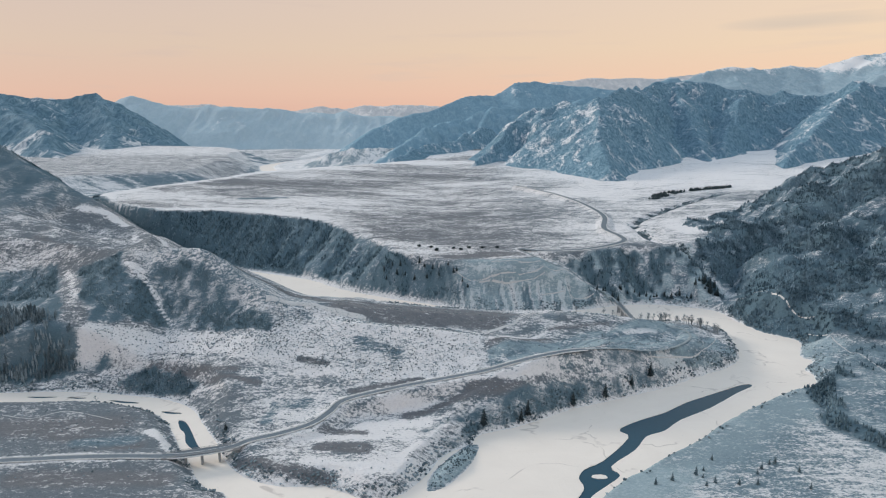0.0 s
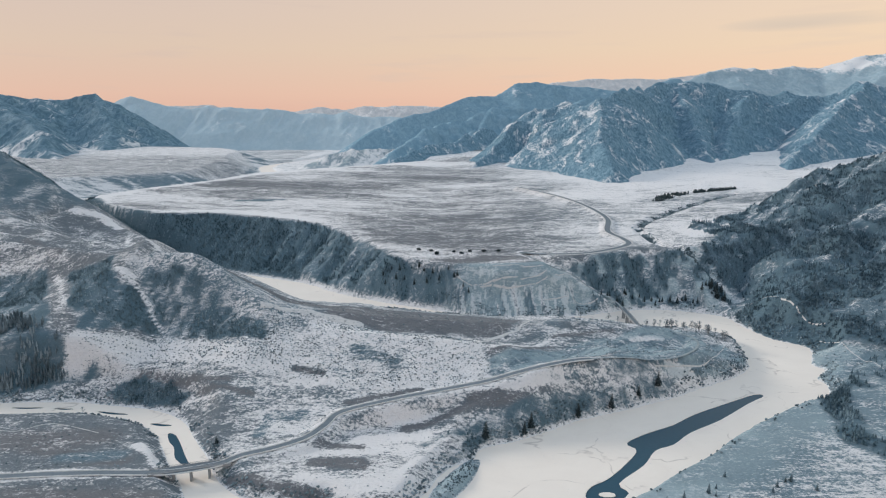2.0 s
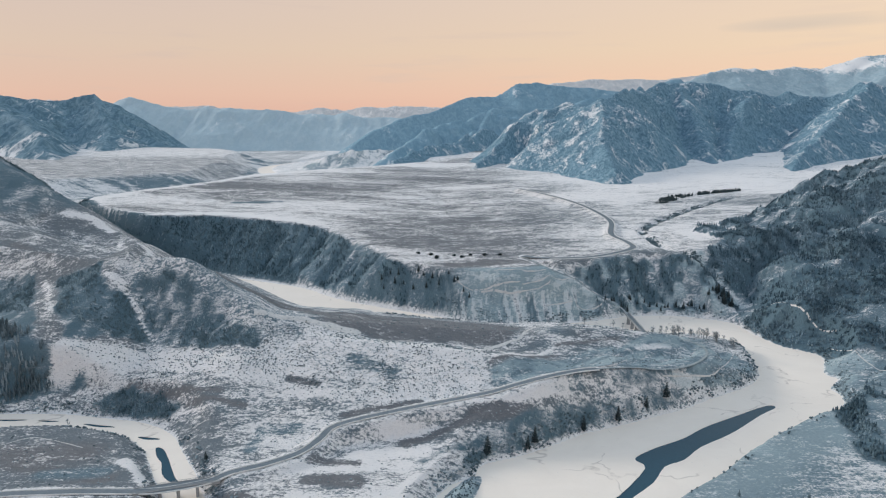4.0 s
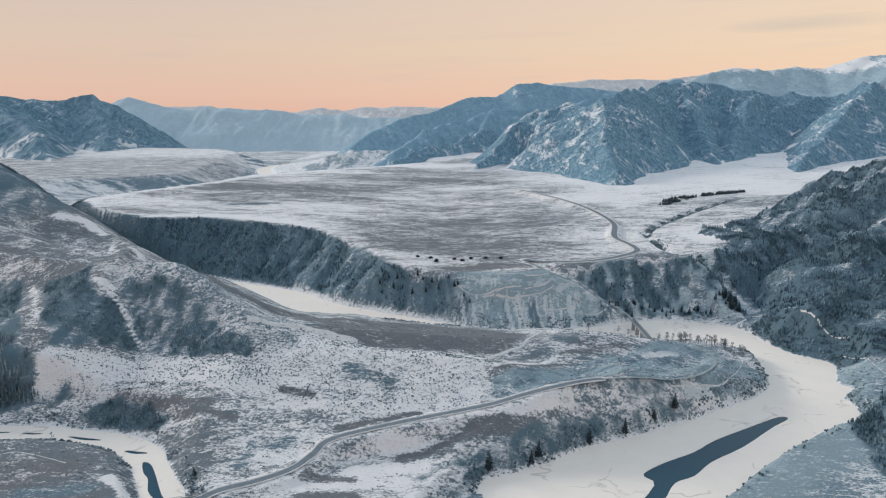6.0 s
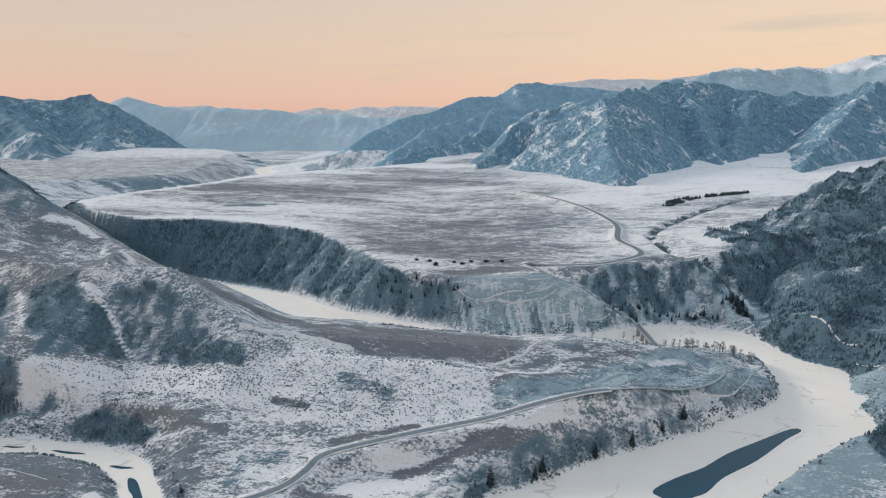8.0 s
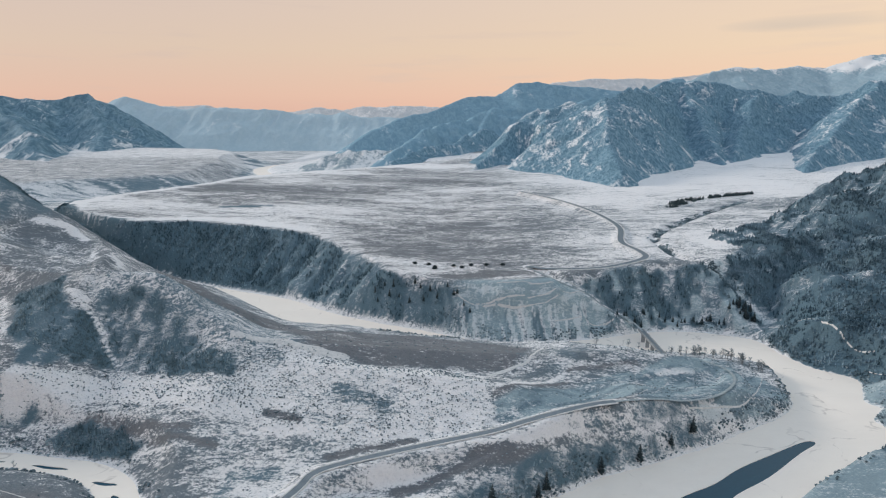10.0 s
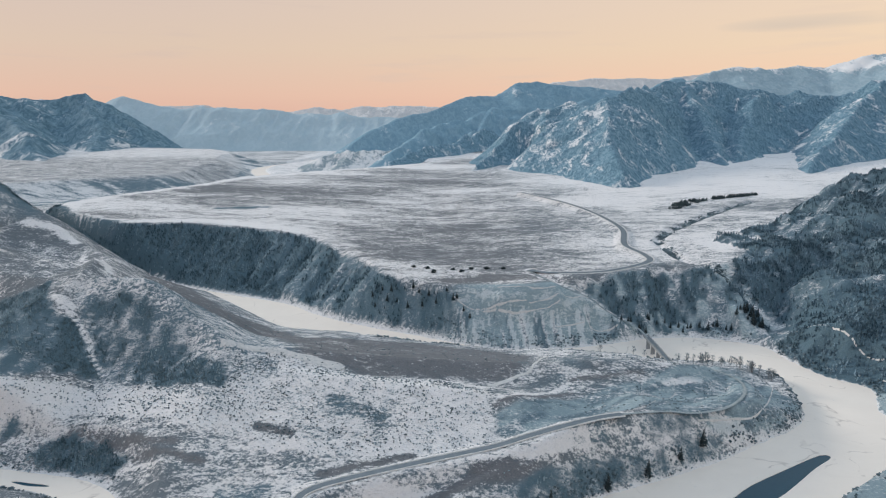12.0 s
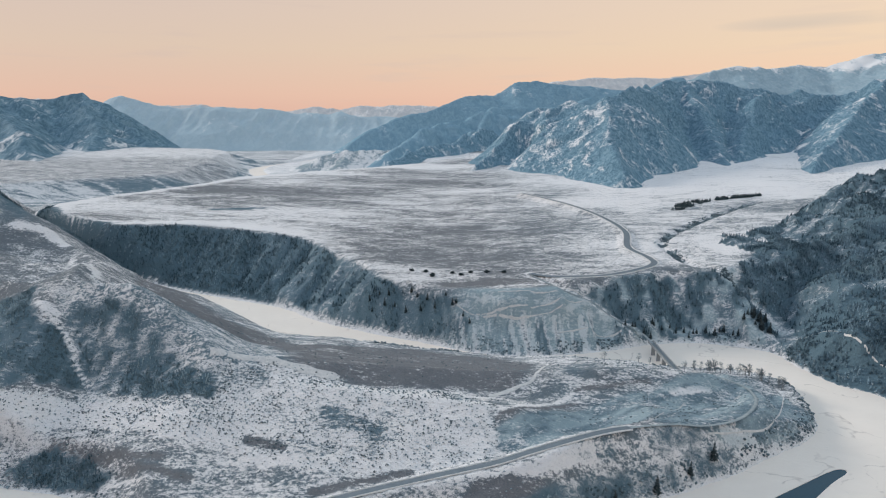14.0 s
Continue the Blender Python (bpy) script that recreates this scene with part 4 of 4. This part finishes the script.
# The haze on this ridge is only its pale blue base colour.
mountain("mountain_west_back", "ridge closing the valley, coloured pale blue for haze", [
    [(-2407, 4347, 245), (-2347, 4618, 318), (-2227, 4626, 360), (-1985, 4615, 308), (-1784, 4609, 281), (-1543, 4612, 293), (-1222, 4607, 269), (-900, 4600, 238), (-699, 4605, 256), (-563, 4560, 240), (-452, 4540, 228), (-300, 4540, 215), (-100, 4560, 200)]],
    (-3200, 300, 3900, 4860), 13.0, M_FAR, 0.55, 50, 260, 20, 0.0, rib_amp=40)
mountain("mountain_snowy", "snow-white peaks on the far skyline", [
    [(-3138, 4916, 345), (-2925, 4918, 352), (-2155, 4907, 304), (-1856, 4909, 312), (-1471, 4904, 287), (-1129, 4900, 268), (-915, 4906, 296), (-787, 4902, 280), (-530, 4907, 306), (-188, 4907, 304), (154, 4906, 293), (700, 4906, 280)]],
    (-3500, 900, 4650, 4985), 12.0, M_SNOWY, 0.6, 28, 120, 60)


# ---------------------------------------------------------------- roads
def ribbon(name, line, half, lift, label, material=None):
    p = np.array(line)
    d = np.gradient(p[:, :2], axis=0)
    n = np.stack([-d[:, 1], d[:, 0]], 1)
    n /= np.linalg.norm(n, axis=1)[:, None]
    across = np.array([-1.0, -0.5, 0.0, 0.5, 1.0])
    camber = np.array([-0.12, 0.0, 0.05, 0.0, -0.12])
    v = np.stack([np.column_stack([p[:, :2] + n * half * a, p[:, 2] + lift + c]) for a, c in zip(across, camber)], 1)
    me = mesh_from(name, v.reshape(-1, 3), grid_faces(len(p), 5), material or M_ROAD)
    return tagged(new(name, me), label, "road", kind="structure")


def snow_bank(line, offset, half, label):
    p = rounded(line, 3)
    d = np.gradient(p[:, :2], axis=0)
    n = np.stack([-d[:, 1], d[:, 0]], 1) / np.linalg.norm(d, axis=1)[:, None]
    w = half * (0.35 + 1.3 * vnoise(np.arange(len(p)) * 0.6, p[:, 0] * 0.07))
    v = []
    for a, lift in ((-1, -0.1), (-0.4, 0.55), (0.4, 0.5), (1, -0.25)):
        q = p[:, :2] + n * (offset + w * a)[:, None]
        v.append(np.column_stack([q, p[:, 2] + lift]))
    me = mesh_from("snow_bank", np.stack(v, 1).reshape(-1, 3), grid_faces(len(p), 4), M_TRACK)
    tagged(new("snow_bank", me), label, "snow bank", kind="structure")


for side in (-1, 1):
    snow_bank(PLATEAU_ROAD[34:], side * 4.2, 0.8, "low bank of white snow beside the plateau road")
    snow_bank(ROAD[4:74], side * 2.65, 0.45, "low ploughed bank of white snow beside the road")
ribbon("road", rounded(ROAD[:74], 3), 2.1, 0.25, "grey two-lane valley road dusted with snow")
ribbon("road_dirt", rounded(ROAD[73:], 3), 1.1, 0.22, "pale frosted dirt road round the terrace tip", M_DIRT)
ribbon("road_climb", rounded(PLATEAU_ROAD[:29], 3), 1.25, 0.25, "narrow frosted dirt road climbing from the bridge", M_DIRT)
ribbon("road_plateau", rounded(PLATEAU_ROAD[28:], 3), 3.5, 0.25, "grey road curving over the snowy plateau")


def track(line, half, label):
    """A trodden strip of snow that follows the ground."""
    p = rounded(line, 10)
    d = np.gradient(p, axis=0)
    n = np.stack([-d[:, 1], d[:, 0]], 1) / np.linalg.norm(d, axis=1)[:, None]
    w = half * (0.6 + 0.8 * vnoise(np.arange(len(p)) * 0.37, p[:, 0] * 0.05))
    v = []
    for a in (-1, -0.33, 0.33, 1):
        q = p + n * (w * a)[:, None]
        v.append(np.column_stack([q, ground_at(q[:, 0], q[:, 1]) + (0.25 if abs(a) < 0.5 else 0.08)]))
    me = mesh_from("snow_track", np.stack(v, 1).reshape(-1, 3), grid_faces(len(p), 4), M_TRACK)
    tagged(new("snow_track", me), label, "track", kind="structure")


track([(-155, 534), (-118, 537), (-90, 531), (-67, 526)], 3.0, "white snow drift along the terrace edge")
track([(33, 524), (55, 537), (67, 547), (79, 578), (88, 584)], 1.3, "winding snowy footpath over brown grass")
track([(149, 722), (115, 709), (70, 702), (38, 704), (12, 717)], 0.5, "snowy track across the bare slope")
track([(41, 702), (79, 698), (119, 705)], 0.45, "snowy track across the bare slope")
track([(174, 703), (152, 700), (112, 692)], 0.45, "snowy track across the bare slope")
track([(357, 588), (362, 561), (365, 540), (365, 514), (360, 482)], 0.45, "snowy forest track on the hillside")
track([(325, 696), (336, 665), (351, 622), (367, 599)], 0.4, "snowy forest track on the hillside")
track([(95, 781), (153, 775), (200, 826), (222, 889)], 0.9, "snowy shortcut track over the plateau")
track([(56, 714), (72, 713), (84, 715), (94, 713), (114, 716)], 0.45, "ragged line of snow along a cut in the slope")
track([(263, 577), (225, 518), (191, 497), (166, 486)], 0.35, "thin line of snow round the terrace tip")
track([(82, 456), (128, 483), (169, 534)], 0.28, "thin line of snow along a terrace edge")
track([(101, 760), (113, 746), (126, 736), (142, 729)], 0.5, "thin line of snow beside the climbing road")
track([(-312, 413), (-286, 409), (-268, 419), (-230, 407)], 0.35, "snowy field track in dry grass")


# ---------------------------------------------------------------- forests, shrubs and trees
def scatter(seed, area, count, chance):
    r = np.random.RandomState(seed)
    x, y = r.uniform(area[0], area[1], count), r.uniform(area[2], area[3], count)
    ok = r.rand(count) < chance(x, y)
    x, y = x[ok], y[ok]
    return x, y, ground_at(x, y), r


def conifer_template():
    """A small spruce: three ragged skirts on a stem, one unit high."""
    v, f = [], []
    for low, high, rad in ((0.10, 0.55, 0.24), (0.36, 0.80, 0.175), (0.62, 1.0, 0.105)):
        i = len(v)
        for k in range(5):
            a = 2 * math.pi * k / 5 + low * 3
            q = rad * (1.15 if k % 2 else 0.8)
            v.append((q * math.cos(a), q * math.sin(a), low + (0.04 if k % 2 else -0.03)))
        v.append((0, 0, high))
        f += [(i + k, i + (k + 1) % 5, i + 5) for k in range(5)]
    i = len(v)
    v += [(0.025, 0, -0.08), (-0.02, 0.02, -0.08), (-0.02, -0.02, -0.08), (0, 0, 0.5)]
    f += [(i, i + 1, i + 3), (i + 1, i + 2, i + 3), (i + 2, i, i + 3)]
    return np.array(v), np.array(f)


def shrub_template():
    v = [(0, 0, 1.0), (0.5, 0.1, 0.5), (0.1, 0.55, 0.62), (-0.5, 0.05, 0.45), (-0.05, -0.5, 0.55), (0.2, 0.2, -0.15), (-0.2, -0.2, -0.15)]
    f = [(0, 1, 2), (0, 2, 3), (0, 3, 4), (0, 4, 1), (5, 2, 1), (5, 3, 2), (6, 4, 3), (6, 1, 4), (5, 6, 3), (5, 1, 6)]
    return np.array(v), np.array(f)


def stuff(name, label, category, template, x, y, z, r, low, high, wide, material):
    v, f = template
    n = len(x)
    if n == 0:
        return
    a, h = r.uniform(0, 2 * math.pi, n), r.uniform(low, high, n)
    w = h * r.uniform(0.8, 1.3, n) * wide
    jit = 1 + 0.35 * (r.rand(n, len(v)) - 0.5)
    c, s = np.cos(a)[:, None], np.sin(a)[:, None]
    px = (v[:, 0] * c - v[:, 1] * s) * w[:, None] * jit + x[:, None]
    py = (v[:, 0] * s + v[:, 1] * c) * w[:, None] * jit + y[:, None]
    pz = v[:, 2] * h[:, None] + z[:, None]
    verts = np.stack([px, py, pz], -1).reshape(-1, 3)
    faces = (f[None] + (np.arange(n) * len(v))[:, None, None]).reshape(-1, 3)
    tagged(new(name, mesh_from(name, verts, faces, material, False)), label, category, kind="stuff")


def larch_template():
    """A slim bare larch: two thin ragged tufts of twigs round a stem."""
    v, f = [], []
    for low, high, rad, n in ((0.18, 0.75, 0.13, 4), (0.45, 1.0, 0.09, 4)):
        i = len(v)
        for k in range(n):
            a = 2 * math.pi * k / n + low * 4
            v.append((rad * math.cos(a), rad * math.sin(a), low + 0.12 * (k % 2)))
        v.append((0.01, 0, high))
        f += [(i + k, i + (k + 1) % n, i + n) for k in range(n)]
    i = len(v)
    v += [(0.03, 0, -0.08), (-0.02, 0.025, -0.08), (-0.02, -0.025, -0.08), (0, 0, 0.6)]
    f += [(i, i + 1, i + 3), (i + 1, i + 2, i + 3), (i + 2, i, i + 3)]
    return np.array(v), np.array(f)


CONIFER, LARCH, SHRUB = conifer_template(), larch_template(), shrub_template()


def dark_chance(x, y):
    return np.where((ground_at(x, y) > 1.0), np.clip((ground_at(x, y, "dark") - 0.35) * 1.6, 0, 1), 0)


def clear_of_road(x, y):
    return np.minimum(along(ROAD, x, y)[0], along(PLATEAU_ROAD, x, y)[0]) > 6


def forest(name, label, seed, area, count, low, high, extra=None, material=None, shape=None):
    def chance(x, y):
        c = dark_chance(x, y) * clear_of_road(x, y)
        return c if extra is None else c * extra(x, y)
    x, y, z, r = scatter(seed, area, count, chance)
    stuff(name, label, "forest", CONIFER if shape is None else shape, x, y, z, r, low, high, 1.0, material or M_CONIFER)


forest("forest", "dark frosted conifer forest on the steep river scarp", 11, (-650, 330, 650, 1120), 80000, 2.2, 4.6, lambda x, y: (ground_at(x, y, "edge") > -125) & (ground_at(x, y, "edge") < 3) & ((x > -470) | (y > 940)) & (ellipse(x, y, 82, 702, 82, 42) < 0.4))
forest("forest", "frosted dark forest covering the eastern mountainside", 12, (300, 1000, 440, 1120), 125000, 2.2, 5.0,
       lambda x, y: (0.35 + 0.65 * smooth(fbm(x, y, 34, 4), 0.4, 0.6)) * (x < y * 0.85), M_SLOPE)
forest("forest", "dark forest patches on the western hillside", 13, (-720, -130, 495, 660), 60000, 1.0, 2.4, lambda x, y: (ground_at(x, y, "front") > 12) & (inside(LARCH_WOOD, x, y) < 0), M_FROSTED)
forest("forest", "dense dark wood of tall bare larches by the tributary", 14, (-560, -230, 455, 560), 15000, 4.0, 8.5, lambda x, y: smooth(fbm(x, y, 14, 3), 0.28, 0.55) * smooth(inside(LARCH_WOOD, x, y), -4, 4), M_LARCH, LARCH)
forest("forest", "low frosted thicket on the knoll by the tributary", 16, (-270, -180, 455, 500), 2500, 1.5, 3.2)
forest("forest", "dark line of scrub along the edge of the flood plain", 17, (235, 330, 345, 500), 3500, 2.0, 4.5)
forest("forest", "thicket of frosted trees along the river bank", 15, (-20, 220, 395, 500), 4500, 1.6, 3.6, None, M_FROSTED)


def strip(x, y):
    d = along([(373, 1120), (413, 1164), (462, 1197), (504, 1210), (556, 1228)], x, y)[0]
    return (d < 11 - 7 * smooth(x, 400, 500)) * (vnoise(x / 22, y / 22) > 0.32)


x, y, z, r = scatter(21, (350, 620, 1100, 1320), 9000, strip)
stuff("wood", "narrow dark strip of trees on the snowy plateau", "wood", CONIFER, x, y, z, r, 3.5, 7, 1.5, M_FIR)


def brookside(x, y):
    d = along(BROOK, x, y)[0]
    return (1 - smooth(d, 2, 9)) * smooth(vnoise(x / 12, y / 12), 0.35, 0.7)


x, y, z, r = scatter(34, (255, 545, 730, 1190), 60000, brookside)
stuff("shrubs", "dark bushes along a small brook on the plateau", "shrubs", SHRUB, x, y, z, r, 0.7, 2.2, 1.2, M_SHRUB)


def speckle(x, y):
    return ((ground_at(x, y) > 1.0) * clear_of_road(x, y) * (ground_at(x, y, "edge") < -20)
            * (1 - smooth(0.62 * x + 292 - y, -8, 8)) * np.clip(0.06 + 0.7 * smooth(inside(WHITE_FIELD, x, y), -6, 4) + 0.5 * ellipse(x, y, -200, 500, 100, 30) + 0.10 * (x > 100), 0, 1) * (0.2 + 1.2 * vnoise(x / 9, y / 9)) * 0.6)


x, y, z, r = scatter(31, (-430, 420, 335, 640), 150000, speckle)
stuff("shrubs", "scattered small frosted shrubs on the snowy terraces", "shrubs", SHRUB, x, y, z, r, 0.25, 0.9, 1.5, M_SHRUB)


def banks(x, y):
    w = ground_at(x, y, "wet")
    east = (x > 60) & (y < 380 + 0.62 * x - 90)
    return (w < -0.3) * (w > -9) * (ground_at(x, y) > 0.1) * smooth(vnoise(x / 14, y / 14), 0.25, 0.75) * np.where(east, 0.25, 0.9) * np.where(ground_at(x, y, "bar") > -0.1, 0.12, 1.0)


x, y, z, r = scatter(32, (-430, 360, 325, 720), 90000, banks)
stuff("shrubs", "frosted willow thicket along the river banks", "shrubs", SHRUB, x, y, z, r, 0.5, 1.7, 1.3, M_SHRUB)
x, y, z, r = scatter(33, (-25, 40, 325, 395), 1300, lambda x, y: ground_at(x, y, "bar") > 0.02 + 0.3 * vnoise(x / 5, y / 5))
stuff("shrubs", "grey-blue willow scrub on the gravel bar", "shrubs", SHRUB, x, y, z, r, 0.4, 1.1, 1.2, M_SHRUB)


def tree(label, height, seed, bare=False, needles=None, look_of="dark green frosted needles"):
    """A tree of its own: tapered trunk with limbs, and a crown of many small sprays."""
    rnd = random.Random(seed)
    top = tagged(new("bare_tree" if bare else "conifer_tree"), label, "tree", "trees by the river")
    bm = bmesh.new()
    bmesh.ops.create_cone(bm, cap_ends=True, segments=7, radius1=height * 0.022, radius2=height * 0.004, depth=height * 1.02,
                          matrix=Matrix.Translation((0, 0, height * 0.49)))
    limbs = []
    for i in range(16 if bare else 10):
        u = rnd.uniform(0.25, 0.92)
        a = rnd.uniform(0, 6.283)
        reach = height * (0.26 if bare else 0.16) * (1.15 - u) + 0.3
        rise = reach * (1.1 if bare else -0.15)
        start = Vector((0, 0, u * height))
        end = start + Vector((reach * math.cos(a), reach * math.sin(a), rise))
        limbs.append((start, end))
        bmesh.ops.create_cone(bm, segments=4, radius1=height * 0.008, radius2=height * 0.002, depth=(end - start).length,
                              matrix=Matrix.Translation((start + end) / 2) @ (end - start).to_track_quat("Z", "Y").to_matrix().to_4x4())
    part("trunk", bm, M_BARK, top, "grey bark trunk with limbs")
    bm = bmesh.new()
    count = 150 if bare else 210
    for i in range(count):
        if bare:
            s, e = limbs[rnd.randrange(len(limbs))]
            c = s.lerp(e, rnd.uniform(0.4, 1.2)) + Vector((rnd.gauss(0, 1), rnd.gauss(0, 1), rnd.gauss(0, 1))) * height * 0.035
            size = height * 0.022
        else:
            u = 0.1 + 0.9 * rnd.random() ** 1.25
            rad = height * 0.185 * (1.04 - u) * rnd.uniform(0.35, 1.1)
            a = rnd.uniform(0, 6.283)
            c = Vector((rad * math.cos(a), rad * math.sin(a), u * height - rad * 0.25))
            size = height * 0.055 * (1.3 - u)
        d = [Vector((rnd.gauss(0, 1), rnd.gauss(0, 1), rnd.gauss(0, 0.6))) * size for _ in range(3)]
        vs = [bm.verts.new(c + q) for q in d] + [bm.verts.new(c - (d[0] + d[1]) * 0.4)]
        for t in ((0, 1, 2), (0, 1, 3), (1, 2, 3)):
            bm.faces.new([vs[k] for k in t])
    part("crown", bm, M_LARCH if bare else needles or M_FIR, top, "bare grey twigs" if bare else look_of)
    return top


def plant(kinds, places, seed, low=0.75, high=1.25, floor=0.7):
    rnd = random.Random(seed)
    for i, (x, y) in enumerate(places):
        z = float(ground_at(x, y)[0])
        if z < floor:
            continue
        k, s = kinds[i % len(kinds)], rnd.uniform(low, high)
        m = Matrix.Translation((x, y, z - 0.25)) @ Matrix.Rotation(rnd.uniform(0, 6.28), 4, "Z")
        ob = copy_thing(k, m)
        ob.scale = (s, s, s)


def drop(kinds):
    for k in kinds:
        for o in (*k.children_recursive, k):
            bpy.data.objects.remove(o)


def plant_all():
    firs = [tree("dark frosted spruce standing beside the frozen river", 11, 40 + i) for i in range(3)]
    bares = [tree("leafless grey tree on the river bank", 8, 50 + i, True) for i in range(3)]
    pales = [tree("small grey-blue frosted spruce on the flood plain", 11, 60 + i, needles=M_FROSTED, look_of="grey-blue needles thick with frost") for i in range(3)]
    rnd = random.Random(5)
    bank = [(105, 434), (132, 447), (57, 411), (62, 415), (99, 437), (126, 449), (150, 462), (30, 402), (168, 473)]
    plain = [(149, 338), (155, 342), (133, 332), (122, 328), (157, 330), (170, 328), (165, 354)]
    plain += [(rnd.uniform(150, 215), rnd.uniform(320, 352)) for _ in range(9)]
    plant(firs, [(x - 1.5, y + 4) for x, y in bank], 1, 0.8, 1.2)
    plant(firs, [(-148, 397)], 11, 0.55, 0.6)
    plant(pales, plain, 2, 0.3, 0.55)
    plant(firs, [(313 + rnd.uniform(-8, 7), 710 + rnd.uniform(-8, 14)) for _ in range(16)], 3, 0.6, 1.0)
    plant(firs, [(180 + 5.2 * i + rnd.uniform(-2.5, 2.5), 710 + rnd.uniform(-3, 9)) for i in range(25)], 8, 0.5, 0.85)
    plant(firs, [(-75 + 6.5 * i + rnd.uniform(-3, 3), 748 - 3.0 * i + rnd.uniform(0, 12)) for i in range(17)], 9, 0.5, 0.85)
    line = [(137, 622), (164, 619), (173, 618), (201, 616), (208, 616), (214, 615), (221, 614), (236, 611), (241, 605), (255, 597), (265, 590)]
    line += [(rnd.uniform(205, 268), 0) for _ in range(26)]
    line = [(x, y if y else 618 - max(0, x - 225) ** 1.15 * 0.42 + rnd.uniform(-4, 5)) for x, y in line]
    plant(bares, [(x - 1, y - 3) for x, y in line], 4, 0.8, 1.25, -0.4)
    plant(bares, [(-312 + 6 * i + rnd.uniform(-3, 3), 448 + rnd.uniform(-2, 1)) for i in range(14)], 6, 0.5, 0.8)
    plant(bares, [(rnd.uniform(-136, -118), rnd.uniform(335, 352)) for _ in range(8)], 7, 0.5, 0.9)
    drop(firs + bares + pales)


plant_all()


def bush(label, size, seed):
    """A low round shrub: a few stems and many small sprays of twigs."""
    rnd = random.Random(seed)
    top = tagged(new("round_bush"), label, "bush", "bushes on the plateau rim")
    bm = bmesh.new()
    for i in range(5):
        a = i * 1.256
        tip = Vector((math.cos(a) * size * 0.5, math.sin(a) * size * 0.5, size * 0.7))
        bmesh.ops.create_cone(bm, segments=5, radius1=0.09, radius2=0.03, depth=tip.length,
                              matrix=Matrix.Translation(tip / 2) @ tip.to_track_quat("Z", "Y").to_matrix().to_4x4())
    part("stem", bm, M_BARK, top)
    bm = bmesh.new()
    for i in range(160):
        c = Vector((rnd.gauss(0, 0.45), rnd.gauss(0, 0.35), abs(rnd.gauss(0.35, 0.25)))) * size
        vs = [bm.verts.new(c + Vector((rnd.gauss(0, 1), rnd.gauss(0, 1), rnd.gauss(0, 0.7))) * 0.22 * size) for _ in range(4)]
        for t in ((0, 1, 2), (0, 1, 3), (1, 2, 3)):
            bm.faces.new([vs[k] for k in t])
    part("foliage", bm, M_FIR, top, "dark brown-green twigs")
    return top


def plant_bushes():
    kind = bush("dark rounded bush on the snowy plateau rim", 2.6, 9)
    rnd = random.Random(12)
    for x, y in ((-15, 799), (-8, 789), (13, 794), (33, 797), (50, 797), (68, 794), (-30, 803), (22, 786), (-8, 784)):
        m = Matrix.Translation((x, y - 14, float(ground_at(x, y - 14)[0]) - 0.2)) @ Matrix.Rotation(rnd.uniform(0, 6), 4, "Z")
        copy_thing(kind, m)
    drop([kind])


plant_bushes()


# ---------------------------------------------------------------- bridges
def box(bm, x0, x1, y0, y1, z0, z1, bevel=0.0):
    m = Matrix.Translation(((x0 + x1) / 2, (y0 + y1) / 2, (z0 + z1) / 2)) @ Matrix.Diagonal((x1 - x0, y1 - y0, z1 - z0, 1))
    g = bmesh.ops.create_cube(bm, size=1, matrix=m)
    if bevel:
        bmesh.ops.bevel(bm, geom=list({e for v in g["verts"] for e in v.link_edges}), offset=bevel, segments=1, affect="EDGES")


def bridge(label, a, b, deck_z, half, piers):
    """A girder bridge along its own y axis: deck, kerbs, railings with posts, piers."""
    a, b = Vector(a), Vector(b)
    n = (b - a).length
    top = tagged(new("road_bridge"), label, "bridge")
    top.matrix_world = Matrix.Translation((a.x, a.y, 0)) @ Matrix.Rotation(math.atan2(-(b.x - a.x), b.y - a.y), 4, "Z")
    bm = bmesh.new()
    box(bm, -half, half, -6, n + 6, deck_z - 0.7, deck_z, 0.05)
    part("deck", bm, M_ROAD, top, "snow-dusted asphalt deck")
    for s in (-1, 1):
        bm = bmesh.new()
        box(bm, s * half - 0.3, s * half + 0.3, -6, n + 6, deck_z - 1.5, deck_z + 0.25, 0.04)
        part("girder", bm, M_CONCRETE, top)
        bm = bmesh.new()
        box(bm, s * half - 0.06, s * half + 0.06, -6, n + 6, deck_z + 1.05, deck_z + 1.2)
        box(bm, s * half - 0.04, s * half + 0.04, -6, n + 6, deck_z + 0.65, deck_z + 0.72)
        rail = part("railing", bm, M_CONCRETE, top)
        k = int(n / 4) + 3
        for i in range(k):
            yy = -6 + i * (n + 12) / (k - 1)
            bm = bmesh.new()
            box(bm, s * half - 0.07, s * half + 0.07, yy - 0.07, yy + 0.07, deck_z + 0.2, deck_z + 1.1)
            part("post", bm, M_CONCRETE, rail)
    for u in piers:
        bm = bmesh.new()
        box(bm, -half * 0.8, half * 0.8, u * n - 0.6, u * n + 0.6, -2.6, deck_z - 1.2, 0.15)
        box(bm, -half, half, u * n - 0.8, u * n + 0.8, deck_z - 1.6, deck_z - 0.9, 0.05)
        part("pier", bm, M_CONCRETE, top)


bridge("long grey concrete road bridge over the frozen river", (195, 612, 0), (196, 680, 0), 10.4, 2.2, (0.08, 0.3, 0.52, 0.74, 0.95))
bridge("short grey road bridge over the icy tributary", (-168, 358, 0), (-135, 368, 0), 8.4, 3.0, (0.22, 0.5, 0.8))
